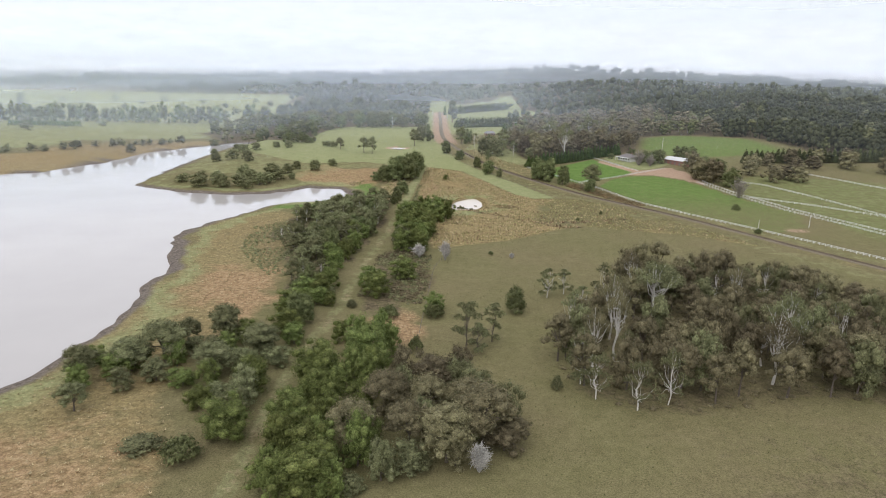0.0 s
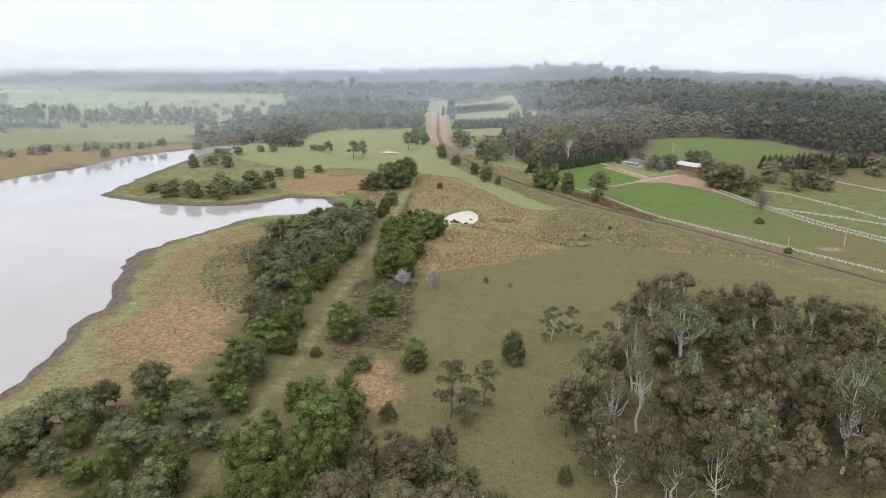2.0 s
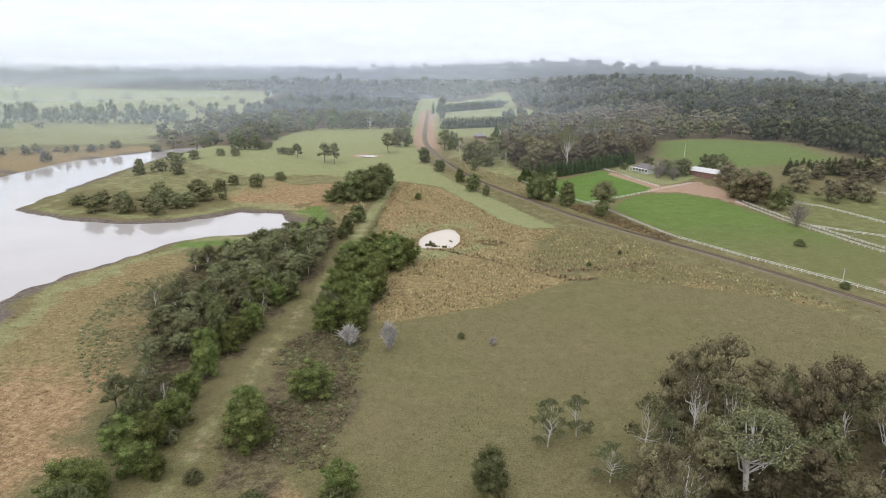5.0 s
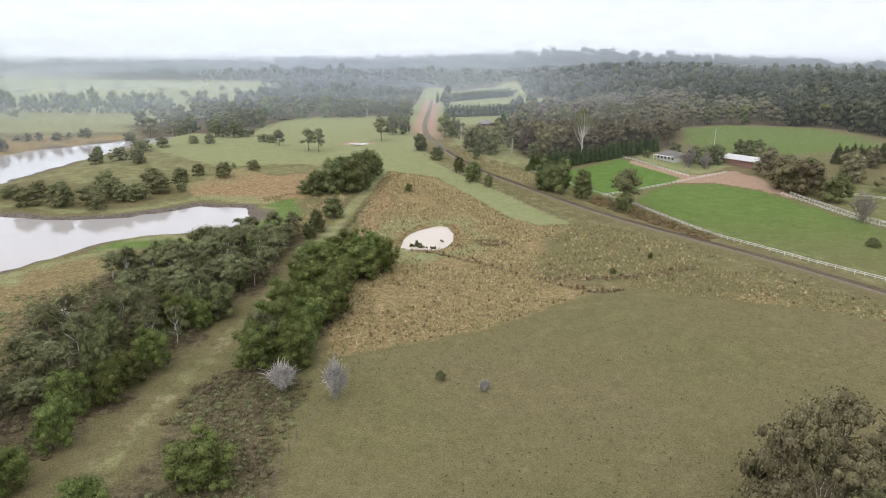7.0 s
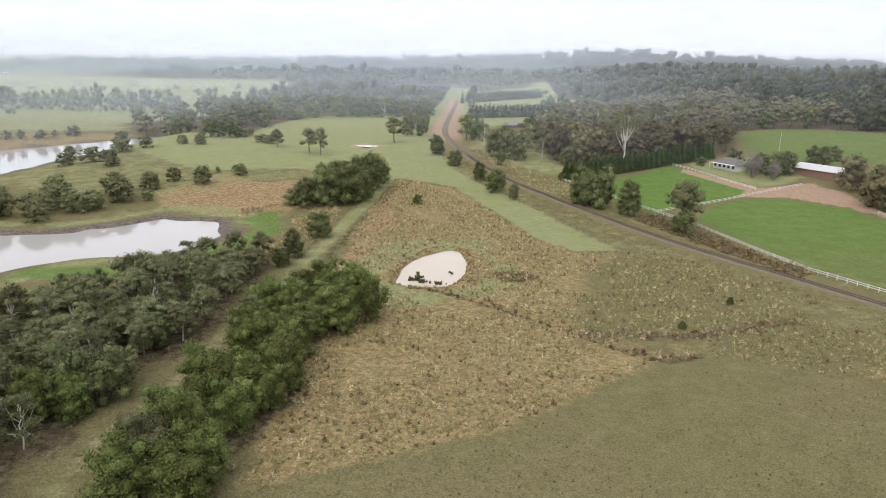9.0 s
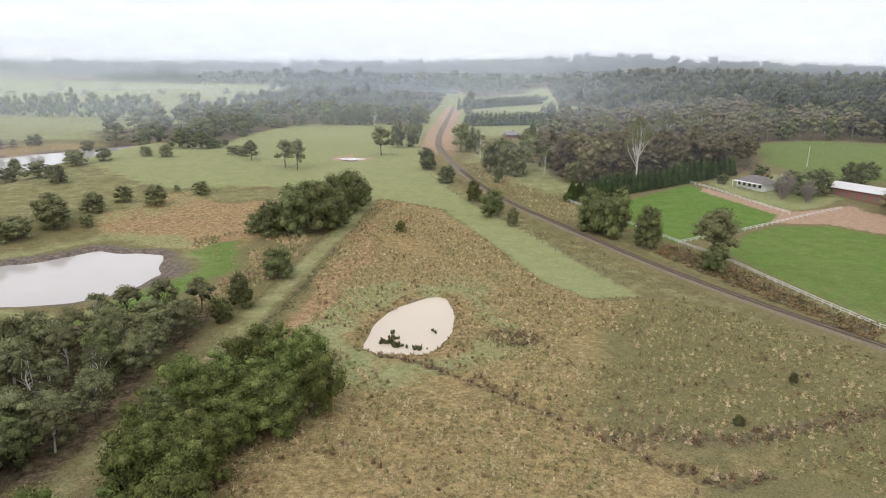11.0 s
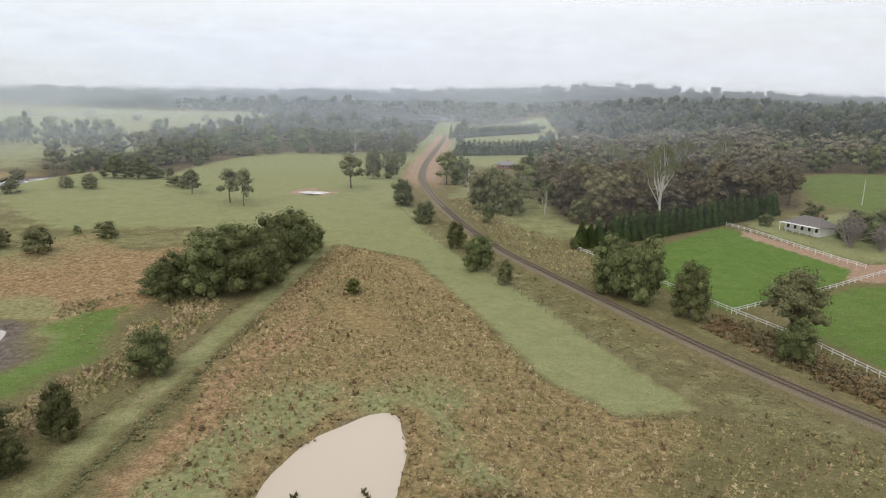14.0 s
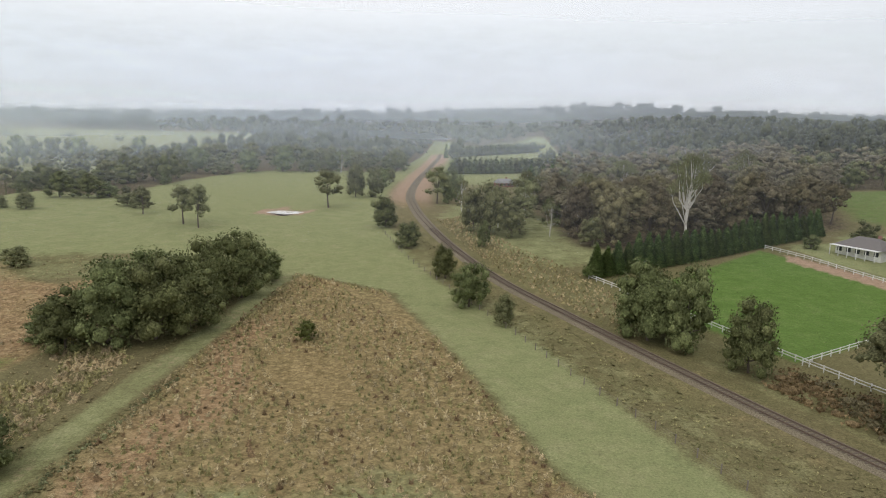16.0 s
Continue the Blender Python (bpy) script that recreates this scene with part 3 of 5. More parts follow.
mud = np.maximum.reduce([sm(-5.5, -2.2, lake_d), sm(-8.5, -3.5, lake_d + 1.5 * wave(X1, Y1, 3.3, 2)) * sm(-86, -94, X1) * sm(330, 290, Y1), sm(-11, -4, lake_d) * np.exp(-(((X1 + 56) / 12) ** 2) - ((Y1 - 395) / 16) ** 2), 0.45 * sm(-1.6, -0.4, inside(POND, X1, Y1)), 0.5 * sm(-1.6, -0.6, inside(DAM, X1, Y1))])
for name, chans in (("cover_a", (dry, rust, lush)), ("cover_b", (dirt, scrub, vivid))):
    at = ground_me.color_attributes.new(name, "FLOAT_COLOR", "POINT")
    at.data.foreach_set("color", np.stack([*chans, np.ones_like(dry)], 1).astype(np.float32).ravel())
at = ground_me.attributes.new("mud", "FLOAT", "POINT")
at.data.foreach_set("value", mud.astype(np.float32))
ground = tagged(new("ground", ground_me), "rolling pasture with dry grass, green paddocks and muddy lake shore", "ground", kind="structure")

lake = tagged(new("water_lake", bm_mesh("water_lake", poly_bm([(-900, -60), (-40, -60), (-40, 700), (-900, 700)], WATER_Z), M_LAKE)), "pale calm silty lake water under an overcast sky", "lake", kind="structure")
pond = tagged(new("water_pond", bm_mesh("water_pond", poly_bm([(-2, 346), (25, 346), (25, 391), (-2, 391)], POND_Z), M_POND)), "cream-coloured silty farm pond with a grassy rim", "pond", kind="structure")
dam = tagged(new("water_dam", bm_mesh("water_dam", poly_bm([(-41 + (x + 41) * 1.12, 571.5 + (y - 571.5) * 1.12) for x, y in DAM], DAM_Z), M_POND)), "small pale farm dam in green pasture", "pond", kind="structure")


# ---- mist: thin sheets between the hills, thicker at cloud height ----
def mist_sheet(radius, near, top, lift):
    """An arc of fog facing the valley. near: thickness low down; top: thickness at cloud height; lift: height where the cloud begins."""
    cx, cy = 10.0, 160.0
    angles = np.radians(np.linspace(18, 162, 73))
    low = top == 0.0
    levels = np.array([0, 3, 8, 16, 24, 32, 40, 48]) * (1.0 if radius < 600 else 1.8) if low else np.array([0, 3, 8, 16, 24, 32, 41, 50, 60, 72, 86, 105, 140, 190, 260, 330])
    px, py = cx + radius * np.cos(angles), cy + radius * np.sin(angles)
    pz = ground_z(px, py) - 0.5
    v = np.stack([np.stack([px, py, pz + h], 1) for h in levels], 0)
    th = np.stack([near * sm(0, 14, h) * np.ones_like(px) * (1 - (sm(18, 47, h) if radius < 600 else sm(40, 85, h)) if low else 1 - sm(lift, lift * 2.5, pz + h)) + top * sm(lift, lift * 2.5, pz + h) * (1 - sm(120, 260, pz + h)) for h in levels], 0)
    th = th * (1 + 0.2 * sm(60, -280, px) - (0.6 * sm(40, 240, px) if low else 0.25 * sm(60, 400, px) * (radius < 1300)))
    n, k = len(levels), len(angles)
    ids = np.arange(n * k).reshape(n, k)
    f = np.stack([ids[:-1, :-1], ids[:-1, 1:], ids[1:, 1:], ids[1:, :-1]], -1).reshape(-1, 4)
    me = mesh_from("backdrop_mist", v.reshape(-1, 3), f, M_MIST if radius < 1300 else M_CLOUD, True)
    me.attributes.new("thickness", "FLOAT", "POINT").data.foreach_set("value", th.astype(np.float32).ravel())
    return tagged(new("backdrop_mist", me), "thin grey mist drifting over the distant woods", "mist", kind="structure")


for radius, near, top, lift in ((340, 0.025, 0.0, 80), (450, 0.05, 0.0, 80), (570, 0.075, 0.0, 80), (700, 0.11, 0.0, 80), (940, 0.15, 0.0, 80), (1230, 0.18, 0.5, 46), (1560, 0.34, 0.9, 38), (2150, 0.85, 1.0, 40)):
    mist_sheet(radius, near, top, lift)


# ---- plants ----
ICO = bmesh.new()
bmesh.ops.create_icosphere(ICO, subdivisions=1, radius=1)
ICO.verts.ensure_lookup_table()
ICO_V = np.array([v.co[:] for v in ICO.verts])
ICO_F = np.array([[v.index for v in f.verts] for f in ICO.faces])
ICO.free()


def tube(points, radii, sides=6):
    """A tapered limb along points: vertices and triangles."""
    v, f = [], []
    for i, (p, r) in enumerate(zip(points, radii)):
        p = np.array(p, float)
        way = np.array(points[min(i + 1, len(points) - 1)], float) - np.array(points[max(i - 1, 0)], float)
        way /= np.linalg.norm(way) + 1e-9
        a = np.cross(way, (0.3, 0.9, 0.1))
        a /= np.linalg.norm(a) + 1e-9
        b = np.cross(way, a)
        for k in range(sides):
            t = 2 * math.pi * k / sides
            v.append(p + r * (math.cos(t) * a + math.sin(t) * b))
        if i:
            for k in range(sides):
                q, s = (i - 1) * sides + k, (i - 1) * sides + (k + 1) % sides
                f += [(q, s, s + sides), (q, s + sides, q + sides)]
    return np.array(v), np.array(f)


def joined(pieces):
    """Vertex and triangle arrays of several pieces as one."""
    vs, fs, n = [], [], 0
    for v, f in pieces:
        vs.append(v)
        fs.append(np.asarray(f) + n)
        n += len(v)
    return np.concatenate(vs), np.concatenate(fs)


def leaves(rng, centre, r, count, size, squash=0.8, low=-0.45, loose=0.9, span=(0.55, 1.18), hub=None):
    """Small leaf sprays over a clump, each a triangle facing roughly outwards from the clump and from the hub of the crown."""
    d = rng.normal(size=(count * 2, 3))
    d /= np.linalg.norm(d, axis=1)[:, None]
    d = d[d[:, 2] > low][:count]
    at = np.array(centre) + d * (r * rng.uniform(*span, (len(d), 1))) * (1, 1, squash)
    n = d + loose * rng.normal(size=d.shape)
    if hub is not None:
        way = at - np.array(hub)
        n = 0.4 * d + 0.8 * way / (np.linalg.norm(way, axis=1)[:, None] + 1e-6) + loose * rng.normal(size=d.shape)
    n /= np.linalg.norm(n, axis=1)[:, None]
    a = np.cross(n, rng.normal(size=d.shape))
    a /= np.linalg.norm(a, axis=1)[:, None]
    b = np.cross(n, a)
    s = size * rng.uniform(0.6, 1.35, (len(d), 1))
    v = np.stack([at - 0.5 * s * a, at + 0.5 * s * a + 0.2 * s * b, at + 0.9 * s * b - 0.1 * s * a], 1).reshape(-1, 3)
    return v, np.arange(len(v)).reshape(-1, 3)


OCTA_V = np.array([(1, 0, 0), (0, 1, 0), (-1, 0, 0), (0, -1, 0), (0, 0, 1), (0, 0, -1)], float)
OCTA_F = np.array([(0, 1, 4), (1, 2, 4), (2, 3, 4), (3, 0, 4), (1, 0, 5), (2, 1, 5), (3, 2, 5), (0, 3, 5)])


def small_core(rng, centre, r, squash=0.8):
    a = rng.uniform(0, 1.57)
    turn = np.array([[math.cos(a), -math.sin(a), 0], [math.sin(a), math.cos(a), 0], [0, 0, 1]])
    return np.array(centre) + (OCTA_V * (r * 1.15 * rng.uniform(0.8, 1.05, (6, 1))) * (1, 1, squash)) @ turn.T, OCTA_F


def core(rng, centre, r, squash=0.8):
    return np.array(centre) + ICO_V * (r * rng.uniform(0.74, 0.95, (len(ICO_V), 1))) * (1, 1, squash), ICO_F


def crown_clumps(rng, shape, h, w, fine):
    """Centres and radii of a crown's clumps, by the tree's shape."""
    out, rad = [], w / 2
    if shape in ("gum", "open"):
        caps = (11, 15, 20)[fine] if shape == "gum" else 13
        for i in range(caps):
            low = i >= caps - (4 if shape == "gum" else 6)
            a, q = 2.4 * i + rng.uniform(-0.5, 0.5), math.sqrt(i / caps) if not low else rng.uniform(0.6, 0.95)
            big = rad * (rng.uniform(0.28, 0.44) if shape == "gum" else rng.uniform(0.26, 0.40))
            x, y = (rad - big * 0.6) * q * math.cos(a), (rad - big * 0.6) * q * math.sin(a)
            z = h * (rng.uniform(0.36 if shape == "gum" else 0.2, 0.6) if low else 0.95 - 0.34 * q * q - rng.uniform(0.0, 0.13))
            if shape == "gum":
                out.append(((x, y, z - big * 0.5), big))
                if fine:
                    for j in range(2):
                        b = rng.uniform(0, 6.28)
                        u = big * rng.uniform(0.6, 0.9)
                        out.append(((x + u * math.cos(b), y + u * math.sin(b), z - big * rng.uniform(0.6, 1.0)), big * rng.uniform(0.4, 0.6)))
                continue
            if fine == 0:
                out.append(((x, y, z - big * 0.35), big * 0.92))
                continue
            out.append(((x, y, z - big * 0.22), big * 0.5))
            for j in range(4):
                b = j * 1.57 + rng.uniform(-0.3, 0.3)
                u = big * rng.uniform(0.5, 0.75)
                out.append(((x + u * math.cos(b), y + u * math.sin(b), z - big * rng.uniform(0.35, 0.65)), big * rng.uniform(0.3, 0.46)))
    elif shape == "ghost":
        for i in range(18):
            a, q = 2.4 * i + rng.uniform(-0.5, 0.5), math.sqrt((i + 0.3) / 18)
            r = rad * rng.uniform(0.2, 0.36)
            out.append(((rad * 0.85 * q * math.cos(a), rad * 0.85 * q * math.sin(a), h * (0.95 - 0.45 * q * rng.uniform(0.4, 1.0))), r))
    elif shape == "dome":
        n, lobes = (12, 26, 44)[fine], rng.uniform(0, 6.28, 3)
        heads = [(rng.uniform(-0.35, 0.35) * rad, rng.uniform(-0.35, 0.35) * rad, rng.uniform(0.8, 1.0)) for _ in range(3)]
        for i in range(n):
            hx, hy, tall = heads[i % 3]
            u = ((i + rng.uniform(0.1, 0.9)) / n) ** 0.85
            a = 2.39996 * i + rng.uniform(-0.5, 0.5)
            edge = 0.86 + 0.14 * math.sin(2 * a + lobes[0]) + 0.10 * math.sin(3 * a + 6 * u + lobes[1]) + rng.uniform(-0.10, 0.10)
            r = rad * (rng.uniform(0.17, 0.36) if fine == 2 else rng.uniform(0.2, 0.38) if fine else rng.uniform(0.25, 0.4))
            ring = math.sqrt(max(0.0, 1 - (max(0.0, u - 0.25) / 0.77) ** 2)) * (0.85 + 0.15 * min(1, u / 0.25))
            q = (rad * 0.92 - r * 0.6) * ring * edge
            out.append(((q * math.cos(a) + hx * u, q * math.sin(a) + hy * u, h * tall * (0.06 + 0.86 * u)), r))
        out.append(((0, 0, h * 0.36), rad * 0.66))
        out.append(((0, 0, h * 0.60), rad * 0.5))
    elif shape == "shrub":
        for i in range(18 if fine else 9):
            n = 18 if fine else 9
            a, q = 2.4 * i, math.sqrt((i + 0.5) / n)
            r = rad * rng.uniform(0.24, 0.36)
            out.append(((rad * 0.76 * q * math.cos(a), rad * 0.76 * q * math.sin(a), max(r * 0.5, h * (0.8 - 0.55 * q * q) * rng.uniform(0.75, 1.0) - r * 0.2)), r))
    return out


def spire(rng, h, w, n, size, sharp=1.0):
    """A cone of sprays for cypress and poplar."""
    pieces = []
    for i in range(9):
        u = (i + 0.3) / 9
        r = w / 2 * (1 - u) ** sharp * rng.uniform(0.9, 1.08) + 0.12
        pieces.append((np.array((rng.uniform(-0.1, 0.1), rng.uniform(-0.1, 0.1), h * (0.05 + 0.88 * u))) + ICO_V * (r * 0.9, r * 0.9, h * 0.1), ICO_F))
    u = 1 - np.sqrt(rng.uniform(0.0, 1, n))
    a = rng.uniform(0, 2 * math.pi, n)
    r = w / 2 * (1 - u) ** sharp * rng.uniform(0.85, 1.12, n) + 0.05
    at = np.stack([r * np.cos(a), r * np.sin(a), h * (0.02 + 0.96 * u)], 1)
    s = size * rng.uniform(0.6, 1.3, (n, 1))
    side = np.stack([-np.sin(a), np.cos(a), rng.uniform(-0.4, 0.4, n)], 1)
    up = np.stack([0.5 * np.cos(a), 0.5 * np.sin(a), np.ones(n)], 1)
    v = np.stack([at - side * s * 0.4, at + side * s * 0.4, at + up * s], 1).reshape(-1, 3)
    pieces.append((v, np.arange(3 * n).reshape(-1, 3)))
    return joined(pieces)


TREES, RAW = {}, {}
NOMINAL = {"gum": (14, 11), "open": (13, 9), "dome": (9, 9), "shrub": (3, 4), "cypress": (8, 3.2), "poplar": (12, 3.0), "bare": (6, 5), "ghost": (20, 11)}


def tree_meshes(shape, leaf, bark, variant, fine):
    """The trunk and crown of one variety, made once and shared by all trees of that kind."""
    key = (shape, leaf.name, bark.name, variant, fine)
    if key in TREES:
        return TREES[key]
    rng = np.random.default_rng(sum(map(ord, shape + leaf.name)) * 7 + variant * 131 + fine)
    h, w = NOMINAL[shape]
    wood, green = [], None
    if shape in ("cypress", "poplar"):
        wood.append(tube([(0, 0, -0.3), (0, 0, h * 0.3)], (0.2, 0.12)))
        green = spire(rng, h, w, (120, 420, 1300)[fine], (0.9, 0.6, 0.4)[fine], 0.95 if shape == "cypress" else 0.35)
    elif shape == "bare":
        tips, twigs = [], []
        for i in range(16):
            a, t = 2.4 * i + rng.uniform(-0.3, 0.3), math.sqrt((i + 0.5) / 16)
            end = np.array((w * 0.40 * t * math.cos(a), w * 0.40 * t * math.sin(a), h * (0.88 - 0.42 * t * t) * rng.uniform(0.85, 1.0)))
            mid = end * (0.45, 0.45, 0.5) + rng.normal(size=3) * 0.15
            wood.append(tube([(0, 0, -0.2), mid, end], (0.10, 0.07, 0.03), 4))
            tips += [mid, end, (mid + end) / 2, mid * 0.4 + end * 0.6]
        for p in tips:
            for _ in range(15 if leaf is M_PALE else 5):
                e = p + rng.normal(size=3) * (0.6, 0.6, 0.5) + (0, 0, 0.4)
                twigs.append(tube([p, (p + e) / 2 + rng.normal(size=3) * 0.08, e], (0.05, 0.04, 0.02), 3))
        green = joined(twigs)
    else:
        clumps = crown_clumps(rng, shape, h, w, fine)
        thick = h * {"gum": 0.018, "open": 0.0115, "dome": 0.02, "shrub": 0.02, "ghost": 0.019}[shape]
        fork = np.array((rng.uniform(-0.5, 0.5), rng.uniform(-0.5, 0.5), h * {"gum": 0.36, "open": 0.36, "ghost": 0.42}.get(shape, 0.18)))
        if shape in ("ghost", "open"):
            lean = rng.uniform(-0.06, 0.06, 2) * h
            spine = [np.array((lean[0] * u + rng.normal() * 0.018 * h * (u > 0), lean[1] * u + rng.normal() * 0.018 * h * (u > 0), h * u * 0.86 - 0.4 * (u == 0))) for u in (0.0, 0.22, 0.42, 0.6, 0.8, 1.0)]
            wood.append(tube(spine, [thick * k for k in (1.25, 1.0, 0.85, 0.62, 0.4, 0.15)]))
            for c, r in clumps[:: 1 if shape == "ghost" else 4]:
                c = np.array(c) + (0, 0, r * 0.6)
                k = int(np.clip(c[2] / h * 5.2 - rng.uniform(0.8, 1.9), 1, 4))
                start = spine[k] + (spine[k + 1] - spine[k]) * rng.uniform(0.0, 0.8)
                one, two = start + (c - start) * (0.4, 0.4, 0.22), start + (c - start) * (0.72, 0.72, 0.62)
                bend = rng.normal(size=(2, 3)) * 0.025 * h
                wood.append(tube([start, one + bend[0], two + bend[1], c], (thick * 0.42, thick * 0.32, thick * 0.22, thick * 0.08), 4))
        else:
            wood.append(tube([(0, 0, -0.4), fork * (0.4, 0.7, 0.5), fork], (thick * 1.3, thick, thick * 0.8)))
            for c, r in clumps[:: (5, 5, 4)[fine]]:
                c = np.array(c)
                mid = fork + (c - fork) * (0.42, 0.42, 0.62) + rng.normal(size=3) * (0.03, 0.03, 0.02) * np.array(h)
                wood.append(tube([fork * (1, 1, rng.uniform(0.75, 1.0)), mid, c], (thick * 0.6, thick * 0.4, thick * 0.16), 5 if fine == 2 else 4))
        total = {"gum": (170, 1650, 4400), "open": (160, 1100, 3000), "dome": (180, 2000, 5300), "shrub": (80, 600, 1300), "ghost": (700, 2400, 4200)}[shape][fine]
        size = {"gum": 0.31, "open": 0.32, "dome": 0.245, "shrub": 0.2, "ghost": 0.3}[shape] * (2.2, 1.3, 1.06)[fine]
        area = sum(r * r for _, r in clumps)
        pieces = []
        for c, r in clumps:
            airy = shape in ("open", "ghost")
            flat = rng.uniform(0.68, 0.92) if shape == "gum" else 0.85
            if not airy:
                pieces.append((small_core if r < w * 0.04 else core)(rng, c, r * (0.74 if fine else 0.85), flat))
            pieces.append(leaves(rng, c, r, max(4, int(total * r * r / area)), size, flat if not airy else 0.8, -0.8 if airy else -0.25 if shape == "gum" else -0.35, 0.9 if airy else 0.6, (0.55, 1.18) if airy else (0.72, 1.16), None if airy else (0, 0, h * (0.42 if shape == "gum" else 0.25))))
        green = joined(pieces)
    wood = joined(wood)
    RAW[key] = (wood, green)
    TREES[key] = (mesh_from("trunk", *wood, bark, True), mesh_from("crown", *green, leaf if shape != "bare" else bark, True), h, w)
    return TREES[key]


tree_rng = np.random.default_rng(11)


def plant(name, shape, leaf, bark, x, y, h, w, label, category="tree", group="", fine=2, variants=4):
    trunk, crown, h0, w0 = tree_meshes(shape, leaf, bark, int(tree_rng.integers(variants)), fine)
    e = base(name, x, y, gz(x, y) - 0.05, 0, label, category, group)
    e.matrix_basis = pose(x, y, gz(x, y) - 0.05, 0, 0, tree_rng.uniform(0, 360)) @ Matrix.Diagonal((w / w0, w / w0, h / h0, 1))
    part("trunk", trunk, None, e)
    part("crown", crown, None, e)
    return e


def woodland(name, places, shape, leaf, label, heights, widths, variants=3, fine=0):
    """A wood of too many trees to count: whole trees of one kind in one mesh."""
    pieces = []
    for x, y in places:
        k = int(tree_rng.integers(variants))
        h0, w0 = tree_meshes(shape, leaf, M_BARK, k, fine)[2:]
        h, w, a = tree_rng.uniform(*heights), tree_rng.uniform(*widths), tree_rng.uniform(0, 6.28)
        turn = np.array([[math.cos(a), -math.sin(a), 0], [math.sin(a), math.cos(a), 0], [0, 0, 1]])
        v, f = joined(RAW[shape, leaf.name, M_BARK.name, k, fine])
        pieces.append(((v * (w / w0, w / w0, h / h0)) @ turn.T + (x, y, gz(x, y) - 0.05), f))
    return tagged(new(name, mesh_from(name, *joined(pieces), leaf, True)), label, "woodland", kind="stuff")


def scatter(poly, gap, seed, keep=None):
    """Even but irregular places inside an outline."""
    rng = np.random.default_rng(seed)
    p = np.array(poly, float)
    lo, hi = p.min(0), p.max(0)
    n = int((hi - lo).prod() / gap**2 * 4)
    got = []
    cells = {}
    cand = rng.uniform(lo, hi, (n, 2))
    cand = cand[inside(poly, cand[:, 0], cand[:, 1]) > 0.5]
    if keep is not None:
        cand = cand[keep(cand[:, 0], cand[:, 1])]
    jitter = gap * (0.8 + 0.4 * rng.random(len(cand)))
    for q, g in zip(cand.tolist(), jitter.tolist()):
        c = (int(q[0] // gap), int(q[1] // gap))
        if all((q[0] - o[0]) ** 2 + (q[1] - o[1]) ** 2 > g * g for i in (-1, 0, 1) for j in (-1, 0, 1) for o in cells.get((c[0] + i, c[1] + j), ())):
            cells.setdefault(c, []).append(q)
            got.append(q)
    return got


GUM_LABEL = "olive-brown eucalyptus tree with a spreading uneven crown"
WATTLE_LABEL = "dense bright green wattle tree beside the grassy track"
DARK_LABEL = "dark green rounded tree standing in dry grass"
SHRUB_LABEL = "rounded dark green shrub growing in pasture"
BARE_LABEL = "leafless pale grey bush with many fine twigs"

# gum wood east of the grazed field
for x, y in scatter(WOOD_GUM, 6.4, 3, lambda x, y: np.hypot(x - 61, y - 181) > 9):
    f = tree_rng.random()
    h = 9.5 + 7.5 * tree_rng.random()
    if f < 0.1:
        plant("gum_tree", "open", M_OLIVE, M_WHITEBARK, x, y, h + 1.5, 7 + 2.5 * tree_rng.random(), "tall eucalyptus with pale trunk and thin open crown", group="gum wood", fine=1)
    elif f < 0.15:
        plant("gum_tree", "ghost", M_GUM, M_WHITEBARK, x, y, h + 2.5, 7 + 2.5 * tree_rng.random(), "tall eucalyptus with forked pale limbs and sparse crown", group="gum wood", fine=1)
    else:
        plant("gum_tree", "gum" if f < 0.5 else "dome", M_GUM if f < 0.85 else M_OLIVE, M_BARK, x, y, h, 8 + 3 * tree_rng.random(), GUM_LABEL, group="gum wood", fine=1)
for x, y, h, w in ((33, 145, 15, 9), (90, 222, 7, 8), (55, 205, 9, 8), (43, 197, 8.5, 8.5), (34, 208, 11, 8), (40, 212, 9.5, 6.5)):
    plant("gum_tree", "open", M_OLIVE, M_WHITEBARK, x, y, h, w, "tall eucalyptus with white limbs and thin crown", group="gum wood")
for x, y, h, w in ((63, 190, 18, 16), (84, 156, 21, 12)):
    plant("gum_tree", "ghost", M_OLIVE, M_WHITEBARK, x, y, h, w, "tall eucalyptus with bright white forked limbs", group="gum wood")
plant("gum_tree", "gum", M_OLIVE, M_BARK, 67, 197, 16, 14, "broad olive eucalyptus behind white limbs", group="gum wood")
for x, y, h, w in ((7, 165, 14, 9.5), (14, 170, 12, 8), (10, 162, 9, 7), (32, 160, 11, 8)):
    plant("gum_tree", "open", M_OLIVE, M_BARK, x, y, h, w, "thin grey-green eucalyptus in open grass", group="field trees")

